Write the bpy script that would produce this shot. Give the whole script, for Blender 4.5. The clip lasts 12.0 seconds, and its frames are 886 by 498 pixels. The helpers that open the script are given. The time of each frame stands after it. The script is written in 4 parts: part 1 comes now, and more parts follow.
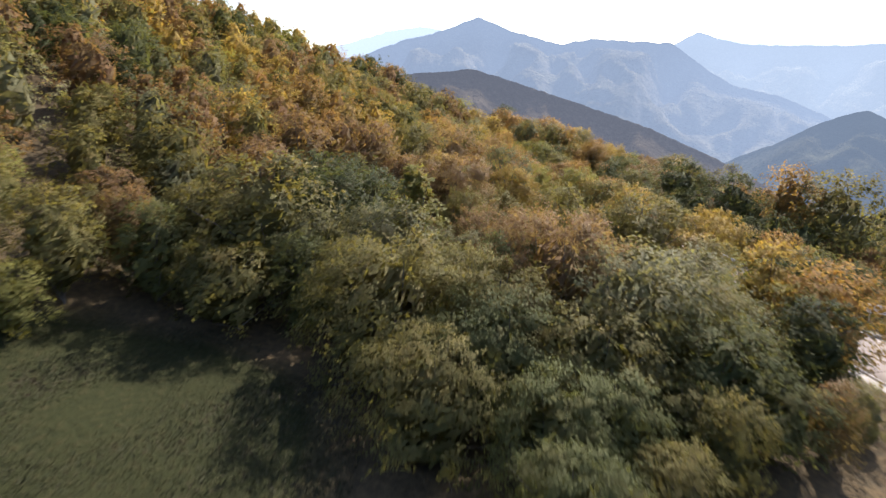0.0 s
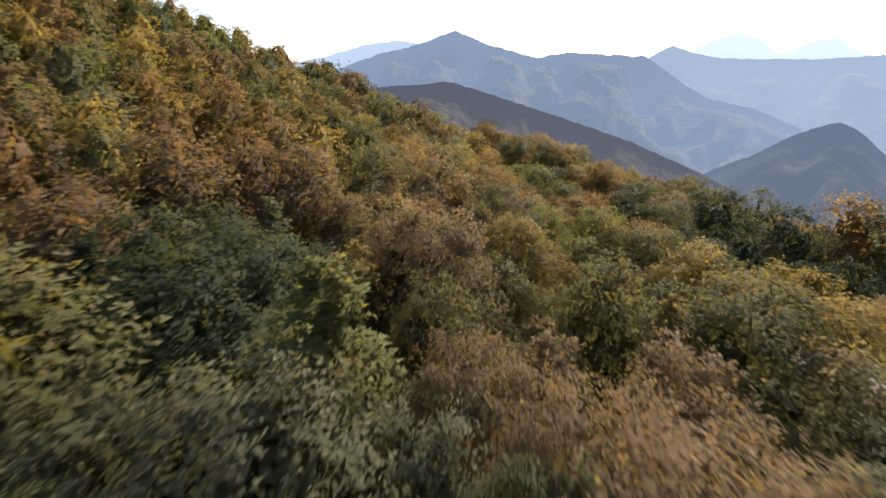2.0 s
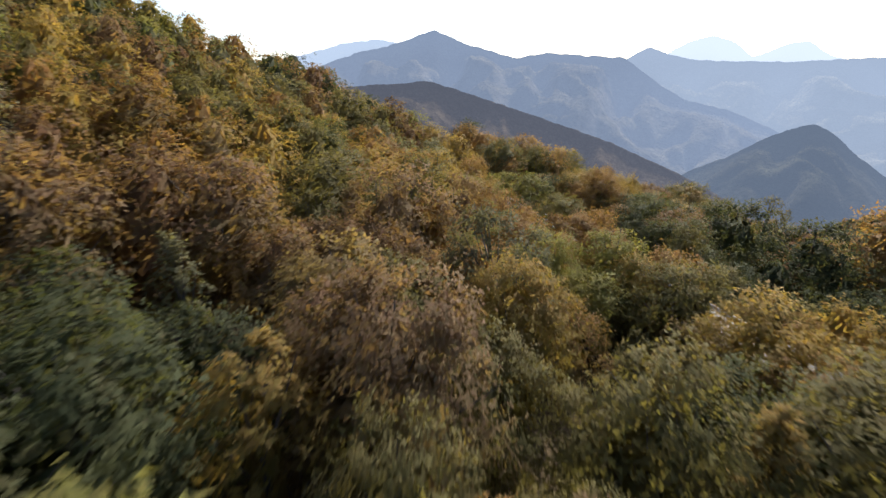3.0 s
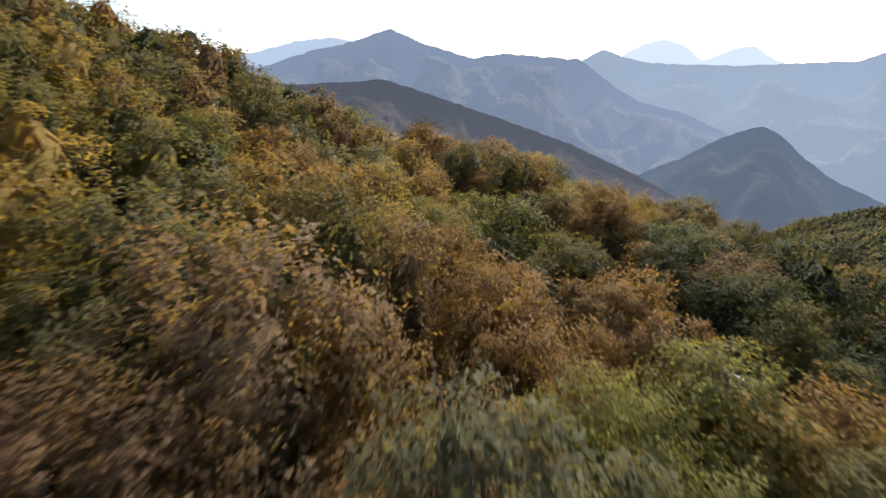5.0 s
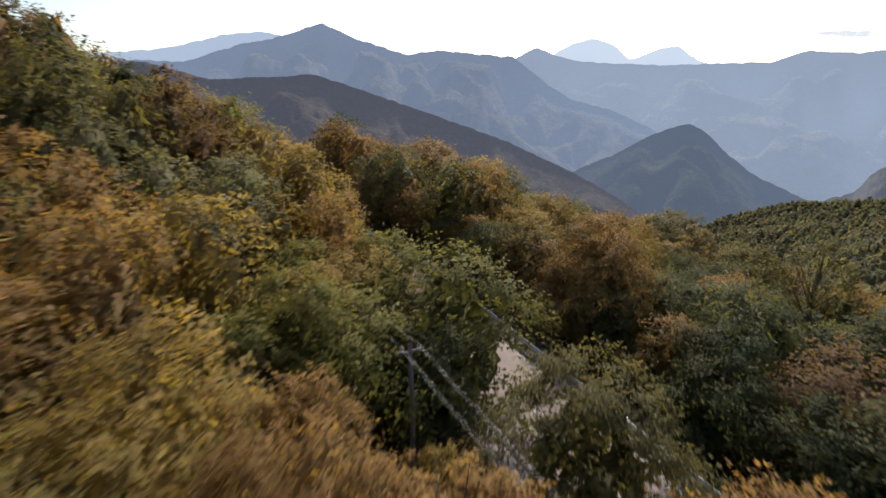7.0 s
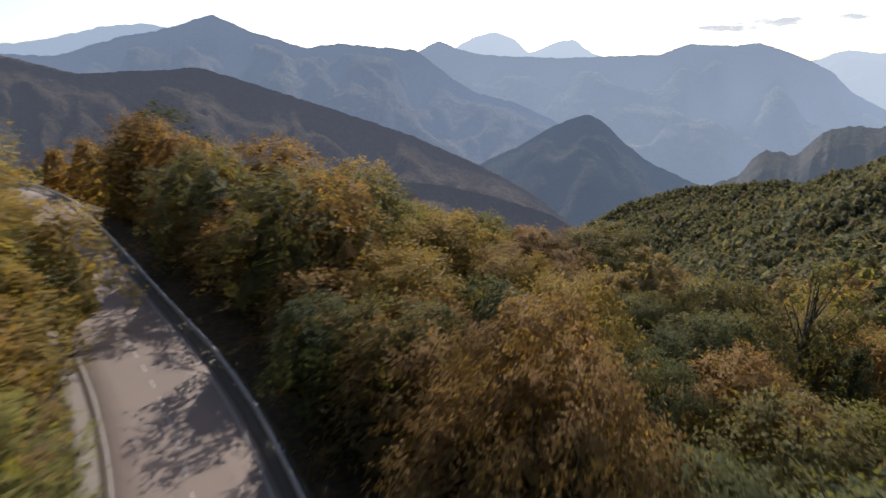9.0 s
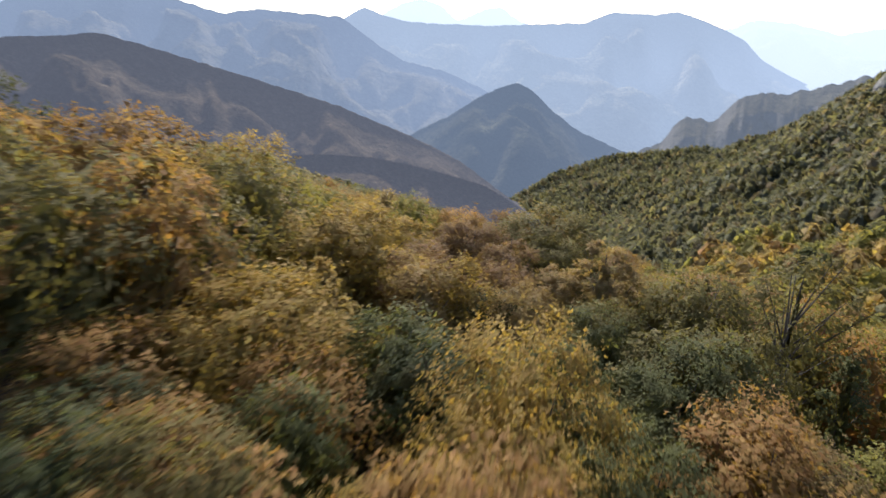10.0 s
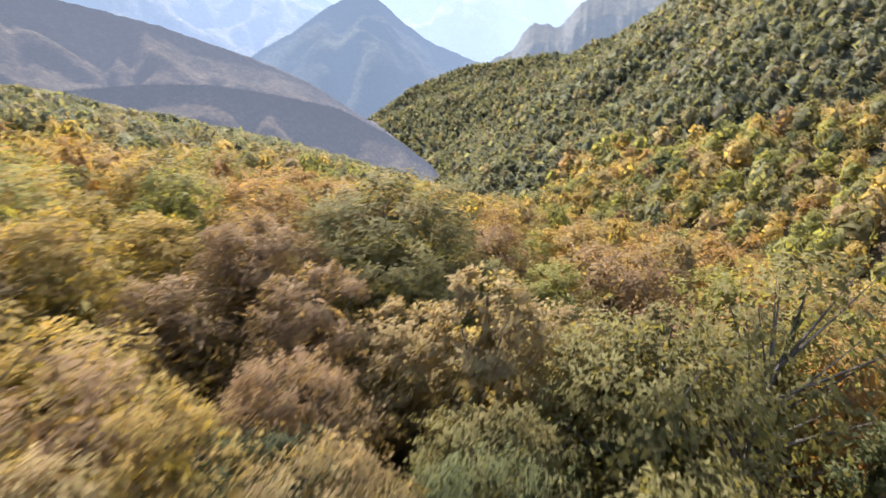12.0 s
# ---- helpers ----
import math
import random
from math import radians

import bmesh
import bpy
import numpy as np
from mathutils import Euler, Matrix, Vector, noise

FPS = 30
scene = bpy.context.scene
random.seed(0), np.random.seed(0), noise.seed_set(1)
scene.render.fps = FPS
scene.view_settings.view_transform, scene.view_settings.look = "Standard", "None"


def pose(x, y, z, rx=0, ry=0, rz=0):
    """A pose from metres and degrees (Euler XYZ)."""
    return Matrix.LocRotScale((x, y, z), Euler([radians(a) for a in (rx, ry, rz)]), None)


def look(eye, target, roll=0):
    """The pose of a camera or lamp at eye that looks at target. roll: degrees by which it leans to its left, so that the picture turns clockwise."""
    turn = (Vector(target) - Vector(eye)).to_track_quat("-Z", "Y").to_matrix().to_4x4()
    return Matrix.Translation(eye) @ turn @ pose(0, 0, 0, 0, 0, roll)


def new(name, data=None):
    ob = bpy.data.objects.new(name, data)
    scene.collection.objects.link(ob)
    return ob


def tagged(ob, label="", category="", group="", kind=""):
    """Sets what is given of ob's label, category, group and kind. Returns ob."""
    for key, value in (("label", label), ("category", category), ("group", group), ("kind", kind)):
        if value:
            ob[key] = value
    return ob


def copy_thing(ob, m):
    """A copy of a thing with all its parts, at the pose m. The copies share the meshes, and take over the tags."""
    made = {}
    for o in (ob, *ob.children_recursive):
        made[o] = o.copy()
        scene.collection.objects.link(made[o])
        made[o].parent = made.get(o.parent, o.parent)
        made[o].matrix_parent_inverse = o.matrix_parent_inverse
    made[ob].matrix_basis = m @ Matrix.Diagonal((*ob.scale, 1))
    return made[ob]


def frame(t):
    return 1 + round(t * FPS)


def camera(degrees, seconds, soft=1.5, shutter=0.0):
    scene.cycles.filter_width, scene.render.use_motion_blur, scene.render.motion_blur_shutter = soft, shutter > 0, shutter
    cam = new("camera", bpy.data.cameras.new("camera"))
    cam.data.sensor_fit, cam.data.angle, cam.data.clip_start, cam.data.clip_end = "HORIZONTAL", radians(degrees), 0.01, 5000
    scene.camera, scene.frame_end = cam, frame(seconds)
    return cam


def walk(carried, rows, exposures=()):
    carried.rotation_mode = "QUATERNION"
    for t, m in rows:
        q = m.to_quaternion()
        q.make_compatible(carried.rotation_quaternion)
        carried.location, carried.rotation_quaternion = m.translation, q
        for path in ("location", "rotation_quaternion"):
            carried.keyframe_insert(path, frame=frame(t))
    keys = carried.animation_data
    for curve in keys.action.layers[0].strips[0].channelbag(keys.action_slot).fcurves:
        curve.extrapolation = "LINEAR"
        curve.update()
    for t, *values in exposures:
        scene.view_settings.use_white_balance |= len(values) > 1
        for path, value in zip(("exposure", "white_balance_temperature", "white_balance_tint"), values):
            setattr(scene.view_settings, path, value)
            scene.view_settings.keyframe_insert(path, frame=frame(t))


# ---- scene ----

cam = camera(74.3, 12.0, soft=1.4, shutter=0.6)
PATH = [
    (0, (0.488, -2.957, 19.427), (0.468, -1.04, 18.858), -1.3),
    (0.5, (0.714, 3.767, 19.327), (0.706, 5.688, 18.77), -1.4),
    (1, (0.964, 10.45, 19.014), (0.97, 12.376, 18.473), -1.4),
    (1.5, (1.282, 17.15, 18.637), (1.306, 19.077, 18.105), -1.4),
    (2, (1.631, 24.001, 18.303), (1.683, 25.929, 17.774), -1.4),
    (2.5, (1.965, 30.611, 18.002), (2.053, 32.537, 17.472), -1.2),
    (3, (2.408, 37.504, 17.764), (2.53, 39.428, 17.233), -1.0),
    (5, (5.685, 64.581, 16.113), (5.948, 66.491, 15.581), -0.4),
    (5.5, (6.723, 70.777, 15.747), (7.029, 72.679, 15.208), -0.2),
    (6, (7.893, 76.405, 15.446), (8.242, 78.298, 14.905), -0.2),
    (6.5, (9.455, 82.379, 15.047), (9.861, 84.261, 14.506), -0.1),
    (7, (11.354, 88.25, 14.678), (11.821, 90.118, 14.137), 0.0),
    (9, (22.852, 110.505, 12.556), (23.598, 112.274, 11.996), -0.5),
    (9.5, (26.129, 115.686, 11.899), (26.97, 117.4, 11.304), -0.4),
    (10, (29.587, 120.509, 11.188), (30.518, 122.152, 10.533), -0.4),
    (10.5, (33.209, 125.008, 10.597), (34.224, 126.572, 9.873), -0.4),
    (11, (37.01, 129.221, 9.938), (38.104, 130.697, 9.146), -0.3),
    (11.5, (40.928, 133.07, 9.282), (42.091, 134.454, 8.427), -0.3),
    (12, (45.146, 136.425, 8.621), (46.365, 137.723, 7.71), -1.2),
]
EXPOSURES = [(0, 1.27, 6250, 10), (1.5, 0.9, 6200, 10), (3, 0.75, 6200, 10), (7, 0.38, 6250, 10), (9.0, 0.18, 6200, 10), (9.5, 0.38, 6200, 10), (10.0, 0.88, 6100, 10), (10.5, 1.25, 6100, 10), (11, 1.53, 6000, 10), (11.5, 1.75, 5950, 10), (12, 1.87, 6080, 10)]
walk(cam, [(t, look(e, g, r)) for t, e, g, r in PATH], EXPOSURES)

# ---- sky and sun ----
SUN_AZIMUTH, SUN_HEIGHT = 30.0, 38.0
world = bpy.data.worlds.new("sky")
scene.world = world
world.use_nodes = True
wn = world.node_tree
sky = wn.nodes.new("ShaderNodeTexSky")
sky.sky_type = 'NISHITA'
sky.sun_disc = False
sky.sun_elevation, sky.sun_rotation = radians(SUN_HEIGHT), radians(SUN_AZIMUTH)
sky.altitude, sky.air_density, sky.dust_density, sky.ozone_density = 1300, 1.0, 5.0, 1.0
wn.nodes["Background"].inputs["Strength"].default_value = 0.14
wn.links.new(sky.outputs[0], wn.nodes["Background"].inputs[0])
sun = new("sun", bpy.data.lights.new("sun", 'SUN'))
sun.data.energy, sun.data.angle, sun.data.color = 5.0, radians(0.6), (1.0, 0.93, 0.82)
sa, sh = radians(SUN_AZIMUTH), radians(SUN_HEIGHT)
sun.matrix_world = look((0, 0, 200), (-math.sin(sa) * math.cos(sh), -math.cos(sa) * math.cos(sh), 200 - math.sin(sh)))


# ---- materials ----
class Nodes:
    """A small helper to write node materials."""

    def __init__(self, name):
        self.mat = bpy.data.materials.new(name)
        self.mat.use_nodes = True
        self.t = self.mat.node_tree
        self.t.nodes.clear()
        self.out = self.t.nodes.new("ShaderNodeOutputMaterial")

    def add(self, kind, inputs=(), **attrs):
        n = self.t.nodes.new("ShaderNode" + kind)
        for k, v in attrs.items():
            setattr(n, k, v)
        for k, v in dict(inputs).items():
            self.put(n.inputs[k], v)
        return n

    def put(self, socket, v):
        if isinstance(v, bpy.types.NodeSocket):
            self.t.links.new(v, socket)
        else:
            socket.default_value = v

    def noise(self, scale, detail=4, rough=0.6, vector=None):
        n = self.add("TexNoise", {"Scale": scale, "Detail": detail, "Roughness": rough})
        if vector:
            self.put(n.inputs["Vector"], vector)
        return n.outputs["Fac"]

    def place(self):
        return self.add("NewGeometry").outputs["Position"]

    def ramp(self, fac, stops):
        n = self.add("ValToRGB", {"Fac": fac})
        while len(n.color_ramp.elements) < len(stops):
            n.color_ramp.elements.new(0.5)
        for e, (p, c) in zip(n.color_ramp.elements, stops):
            e.position, e.color = p, (*c, 1)
        return n.outputs["Color"]

    def mix(self, a, b, fac, blend='MIX'):
        n = self.add("Mix", data_type='RGBA', blend_type=blend)
        self.put(n.inputs[0], fac)
        for s, v in ((n.inputs[6], a), (n.inputs[7], b)):
            self.put(s, (*v, 1) if isinstance(v, tuple) and len(v) == 3 else v)
        return n.outputs[2]

    def math(self, op, a, b=0.0):
        n = self.add("Math", operation=op)
        self.put(n.inputs[0], a)
        self.put(n.inputs[1], b)
        return n.outputs[0]

    def bump(self, height, strength=0.5, distance=0.05):
        return self.add("Bump", {"Height": height, "Strength": strength, "Distance": distance}).outputs[0]

    def surface(self, color, roughness=0.8, metallic=0.0, normal=None, specular=0.3):
        b = self.add("BsdfPrincipled", {"Roughness": roughness, "Metallic": metallic, "Specular IOR Level": specular})
        self.put(b.inputs["Base Color"], (*color, 1) if isinstance(color, tuple) else color)
        if normal:
            self.put(b.inputs["Normal"], normal)
        self.t.links.new(b.outputs[0], self.out.inputs[0])
        return self.mat


def leaf_material(name, tint_from):
    """Thin leaves: they scatter on the lit side and let light glow through."""
    m = Nodes(name)
    if tint_from == "object":
        tint = m.add("ObjectInfo").outputs["Color"]
    else:
        tint = m.add("Attribute", attribute_name=tint_from).outputs["Color"]
    isl = m.add("NewGeometry").outputs["Random Per Island"]
    hsv = m.add("HueSaturation", {"Color": tint})
    m.put(hsv.inputs["Hue"], m.add("MapRange", {"Value": isl, "To Min": 0.487, "To Max": 0.513}).outputs[0])
    m.put(hsv.inputs["Value"], m.add("MapRange", {"Value": m.math('FRACT', m.math('MULTIPLY', isl, 17.3)), "To Min": 0.82, "To Max": 1.18}).outputs[0])
    patch = m.noise(0.5, 3, 0.6, m.place())
    warm = m.mix(hsv.outputs[0], (0.29, 0.15, 0.055), m.add("MapRange", {"Value": patch, "From Min": 0.52, "From Max": 0.78, "To Max": 0.25}).outputs[0])
    fresh = m.noise(0.8, 3, 0.6, m.add("VectorMath", {0: m.place(), 1: (31.0, 17.0, 5.0)}, operation='ADD').outputs[0])
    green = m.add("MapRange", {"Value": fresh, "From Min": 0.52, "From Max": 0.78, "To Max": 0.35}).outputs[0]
    # greener towards the bottom of each crown
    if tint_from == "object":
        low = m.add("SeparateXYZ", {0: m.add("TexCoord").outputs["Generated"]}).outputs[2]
        low_green = m.add("MapRange", {"Value": m.math('ADD', low, m.math('MULTIPLY', fresh, 0.4)), "From Min": 1.05, "From Max": 0.6, "To Max": 0.38}).outputs[0]
        green = m.math('MAXIMUM', green, low_green)
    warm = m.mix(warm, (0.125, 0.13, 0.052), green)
    d = m.add("BsdfPrincipled", {"Base Color": warm, "Roughness": 0.6, "Specular IOR Level": 0.065 if tint_from == "object" else 0.03})
    m.put(d.inputs["Normal"], m.bump(m.noise(2.2, 4, 0.7, m.place()), 0.7, 0.3))
    tr = m.add("BsdfTranslucent", {"Color": m.mix(warm, (1.0, 0.93, 0.48), 1.0, 'MULTIPLY')})
    mx = m.add("MixShader", {0: 0.54, 1: d.outputs[0], 2: tr.outputs[0]})
    m.t.links.new(mx.outputs[0], m.out.inputs[0])
    return m.mat


def bark_material():
    m = Nodes("bark")
    n = m.noise(9, 6, 0.7, m.place())
    col = m.ramp(n, [(0.3, (0.05, 0.04, 0.032)), (0.6, (0.14, 0.12, 0.10)), (0.8, (0.24, 0.22, 0.19))])
    return m.surface(col, 0.9, normal=m.bump(n, 0.6, 0.03))


def ground_material():
    m = Nodes("forest_floor")
    p = m.place()
    big, fine = m.noise(0.05, 5, 0.6, p), m.noise(2.2, 6, 0.7, p)
    litter = m.ramp(fine, [(0.25, (0.03, 0.024, 0.016)), (0.5, (0.07, 0.05, 0.028)), (0.75, (0.13, 0.085, 0.042))])
    # meadow greens set very dark: the clearing's shade is put into the colour
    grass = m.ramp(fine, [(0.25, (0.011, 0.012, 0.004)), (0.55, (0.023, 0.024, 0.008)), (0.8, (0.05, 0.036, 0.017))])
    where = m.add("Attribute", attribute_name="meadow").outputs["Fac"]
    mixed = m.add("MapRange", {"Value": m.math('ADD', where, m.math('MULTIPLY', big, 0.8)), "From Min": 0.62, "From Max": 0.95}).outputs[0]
    leafy = m.ramp(m.noise(0.03, 6, 0.7, p), [(0.3, (0.02, 0.024, 0.014)), (0.55, (0.04, 0.04, 0.022)), (0.75, (0.06, 0.05, 0.028))])
    away = m.add("Attribute", attribute_name="wooded").outputs["Fac"]
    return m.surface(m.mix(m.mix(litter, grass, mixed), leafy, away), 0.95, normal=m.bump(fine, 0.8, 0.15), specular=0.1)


def asphalt_material():
    m = Nodes("asphalt")
    p = m.place()
    fine, worn = m.noise(60, 4, 0.7, p), m.noise(0.5, 5, 0.65, p)
    col = m.mix(m.ramp(fine, [(0.3, (0.12, 0.096, 0.083)), (0.7, (0.215, 0.172, 0.148))]), (0.235, 0.172, 0.142), m.math('MULTIPLY', worn, 0.8))
    return m.surface(col, 0.85, normal=m.bump(fine, 0.3, 0.01))


def paint_material(name, color, wear=0.5):
    m = Nodes(name)
    n = m.noise(14, 5, 0.7, m.place())
    worn = m.add("MapRange", {"Value": n, "From Min": 0.45, "From Max": 0.75, "To Max": wear}).outputs[0]
    return m.surface(m.mix(color, (0.2, 0.18, 0.16), worn), 0.7)


def metal_material(name, color=(0.5, 0.52, 0.54), roughness=0.45):
    m = Nodes(name)
    n = m.noise(7, 5, 0.65, m.place())
    col = m.mix(color, (0.3, 0.27, 0.24), m.math('MULTIPLY', n, 0.5))
    return m.surface(col, m.add("MapRange", {"Value": n, "To Min": roughness - 0.1, "To Max": roughness + 0.2}).outputs[0], 0.8)


def mountain_material(name, woods, rock, haze, near_air, far_air, foot, crest, grain=0.01, low=0.0, open_land=0.5):
    """Far slopes behind kilometres of air, the haze put in as a glow of the surface: its share grows from near_air at
    the foot's distance to far_air at the crest's.
    """
    m = Nodes(name)
    p = m.place()
    big, mid, fine = m.noise(grain * 0.45, 6, 0.65, p), m.noise(grain * 1.7, 5, 0.7, p), m.noise(grain * 7.0, 6, 0.75, p)
    steep = m.math('ABSOLUTE', m.add("SeparateXYZ", {0: m.add("NewGeometry").outputs["Normal"]}).outputs[2])
    col = m.ramp(m.math('ADD', m.math('MULTIPLY', fine, 0.6), m.math('MULTIPLY', mid, 0.4)), [(0.34, tuple(c * 0.4 for c in woods)), (0.5, woods), (0.66, tuple(c * 1.9 for c in woods))])
    bare = m.add("MapRange", {"Value": m.math('ADD', m.math('MULTIPLY', steep, -1.0), m.math('MULTIPLY', big, 0.9)), "From Min": -0.35, "From Max": -0.1}).outputs[0]
    col = m.mix(col, rock, m.math('MULTIPLY', bare, 0.3))
    fields = m.add("MapRange", {"Value": mid, "From Min": 0.58, "From Max": 0.68, "To Max": open_land}).outputs[0]
    col = m.mix(col, (0.16, 0.15, 0.085), fields)
    folds = m.add("Bump", {"Height": big, "Strength": 1.0, "Distance": 0.55 / grain}).outputs[0]
    b = m.add("BsdfDiffuse", {"Color": col, "Normal": m.add("Bump", {"Height": fine, "Strength": 0.8, "Distance": 0.14 / grain, "Normal": folds}).outputs[0]})
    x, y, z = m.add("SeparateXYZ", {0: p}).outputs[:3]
    # the glow that stands for haze is stronger low down
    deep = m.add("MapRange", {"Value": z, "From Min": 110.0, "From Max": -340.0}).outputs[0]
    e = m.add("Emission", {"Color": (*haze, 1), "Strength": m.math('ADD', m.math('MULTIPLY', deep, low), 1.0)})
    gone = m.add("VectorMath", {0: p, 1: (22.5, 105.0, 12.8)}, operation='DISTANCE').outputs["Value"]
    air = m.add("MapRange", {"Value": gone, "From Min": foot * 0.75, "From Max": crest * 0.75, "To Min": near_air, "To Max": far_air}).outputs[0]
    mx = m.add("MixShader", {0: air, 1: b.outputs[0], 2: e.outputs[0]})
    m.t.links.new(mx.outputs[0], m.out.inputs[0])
    return m.mat


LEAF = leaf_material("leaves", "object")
LEAF_WOODS = leaf_material("woods_leaves", "tint")
BARK = bark_material()
GROUND = ground_material()
ASPHALT = asphalt_material()
WHITE = paint_material("road_paint", (0.36, 0.33, 0.30), 1.0)
ZINC = metal_material("galvanised_steel")


# ---- the lie of the land ----
def lattice(ix, iy, seed):
    h = np.sin(ix * 127.1 + iy * 311.7 + seed * 74.7) * 43758.5453
    return h - np.floor(h)


def value_noise(x, y, seed=0):
    x, y = np.asarray(x, float), np.asarray(y, float)
    ix, iy = np.floor(x), np.floor(y)
    fx, fy = x - ix, y - iy
    fx, fy = fx * fx * (3 - 2 * fx), fy * fy * (3 - 2 * fy)
    a, b = lattice(ix, iy, seed), lattice(ix + 1, iy, seed)
    c, d = lattice(ix, iy + 1, seed), lattice(ix + 1, iy + 1, seed)
    return a + (b - a) * fx + (c - a) * fy + (a - b - c + d) * fx * fy - 0.5


def fbm(x, y, octaves=4, seed=0):
    s, amp = 0.0, 1.0
    for k in range(octaves):
        s = s + amp * value_noise(np.asarray(x) * 2 ** k + 13.7 * k, np.asarray(y) * 2 ** k - 7.1 * k, seed + k)
        amp *= 0.5
    return s


def soft_max(a, b, k):
    return np.maximum(a, b) + k * np.log1p(np.exp(-np.abs(a - b) / k))


def ramp_up(v, k=8.0):
    return k * np.logaddexp(0, np.asarray(v) / k)


U = 0.75  # metres to one unit of the plan in which the slopes below are written
TREE_TALL = 12.0
ROAD_Y = [-30, 0, 40, 80, 106, 120, 128, 135, 142.5, 154, 172, 194, 208, 218, 224]
ROAD_X = [45, 40.5, 34.5, 28.6, 24.7, 22.8, 21.7, 20.9, 19.4, 16.2, 11.4, 5.2, -1.0, -9.0, -18.0]
road_y = np.linspace(-30, 224, 255)
kernel = np.hanning(13) / np.hanning(13).sum()
road_x = np.convolve(np.pad(np.interp(road_y, ROAD_Y, ROAD_X), 6, mode='edge'), kernel, 'valid')


def road_height(y):
    return np.interp(y, [-30, 30, 80, 130, 170, 224], [-2.6, -3.0, -3.2, -3.0, -2.8, -2.2])


def road_offset(x, y):
    """Metres to the right of the road's middle, for places beside it."""
    x, y = np.asarray(x, float), np.asarray(y, float)
    slope = np.interp(y, road_y, np.gradient(road_x, road_y))
    d = (x - np.interp(y, road_y, road_x)) / np.sqrt(1 + slope ** 2)
    return np.where((y > 224) | (y < -30), 99.0, d)


def hillside(x, y):
    """The near slope: steep above a bent line, gentler below it, falling away to the valley."""
    kink = -25 + 0.29 * (y - 70)
    base = 17 - 0.033 * (y - 70) - TREE_TALL
    d = x - kink
    up = 0.47 * ramp_up(-d, 5)
    up = (up - 0.25 * ramp_up(up - 75, 20)) * (1 - 0.85 * np.clip((y - 225) / 110, 0, 1))
    flat = np.clip((100 - y) / 60, 0, 1)
    z = base + up - (0.22 - 0.10 * flat) * ramp_up(d, 5) - 0.0016 * (1 - 0.85 * flat) * ramp_up(d - 20, 8) ** 2 / (1 + ramp_up(d - 20, 8) / 250)
    return z - 0.27 * ramp_up(y - 222, 12) + 0.16 * ramp_up(y - 285, 15)


def opposite_hill(x, y):
    crest = np.interp(y, [-400, 347, 542, 700, 762, 843, 978, 1055, 1178, 1348, 1447, 1600], [330, 118, 24, -92, -122, -157, -181, -197, -244, -335, -381, -480])
    crest = crest + 14 * fbm(np.asarray(y) / 90, 0 * np.asarray(y), 3, 5)
    return crest - TREE_TALL - 0.36 * np.abs(np.asarray(x) - 1000) + 26 * fbm(x / 150, y / 150, 3, 8)


def side_spur(x, y):
    crest = np.interp(y, [-300, 100, 240, 270, 300, 330, 356, 520], [170, 40, -40, -58, -75, -92, -107, -190])
    off = np.asarray(x) - (340 + 0.1 * (250 - np.asarray(y)))
    return crest - TREE_TALL - np.where(off < 0, -0.33 * off, 0.42 * off) + 10 * fbm(x / 60, y / 60, 3, 21)


def land(x, y):
    """The height of the ground, all in metres."""
    wide_x, wide_y = np.asarray(x, float), np.asarray(y, float)
    x, y = wide_x / U, wide_y / U
    z = hillside(x, y) + 1.6 * fbm(x / 22, y / 22, 3, 2) + 8 * fbm(x / 120, y / 120, 2, 31) * np.clip((y - 240) / 100, 0, 1)
    bearing = np.degrees(np.arctan2(x - 60, y - 181))
    z = z - 0.06 * ramp_up(np.hypot(x - 60, y - 181) - 120, 15) * np.clip((bearing - 5) / 10, 0, 1) * np.clip((75 - bearing) / 15, 0, 1)
    z = soft_max(z, side_spur(x, y), 5.0)
    z = soft_max(z, opposite_hill(x, y), 8.0)
    floor_z = -200 - 0.2 * np.hypot(x, y)
    z = soft_max(z, floor_z + 15 * fbm(x / 200, y / 200, 3, 40), 12.0)
    d = road_offset(wide_x, wide_y)
    w = np.clip(1 - (np.abs(d) - 4.2) / np.where(d > 0, 7.0, 5.0), 0, 1)
    w = w * w * (3 - 2 * w) * np.clip((224 - wide_y) / 10, 0, 1)
    return U * z * (1 - w) + (road_height(wide_y) - 0.12) * w


def meadow(x, y):
    e = ((x + 21) / 14.0) ** 2 + ((y - 20) / 12.5) ** 2
    return np.clip(1.6 - e, 0, 1) * 1.0


# ---- mesh helpers ----
def mesh_from(name, verts, faces, material, smooth=False, normals=None):
    """A mesh from numpy arrays: verts (n, 3), faces (m, k) of one size."""
    me = bpy.data.meshes.new(name)
    verts, faces = np.asarray(verts, np.float32), np.asarray(faces, np.int32)
    m, k = faces.shape
    me.vertices.add(len(verts))
    me.vertices.foreach_set("co", verts.ravel())
    me.loops.add(m * k)
    me.loops.foreach_set("vertex_index", faces.ravel())
    me.polygons.add(m)
    me.polygons.foreach_set("loop_start", np.arange(0, m * k, k, dtype=np.int32))
    if smooth:
        me.polygons.foreach_set("use_smooth", np.ones(m, bool))
    me.update(calc_edges=True)
    if normals is not None:
        me.normals_split_custom_set_from_vertices(normals)
    if material:
        me.materials.append(material)
    return me


def part(name, bm, material, parent, label=""):
    me = bpy.data.meshes.new(name)
    bm.normal_update()
    bm.to_mesh(me)
    bm.free()
    me.materials.append(material)
    ob = new(name, me)
    ob.parent = parent
    return tagged(ob, label)


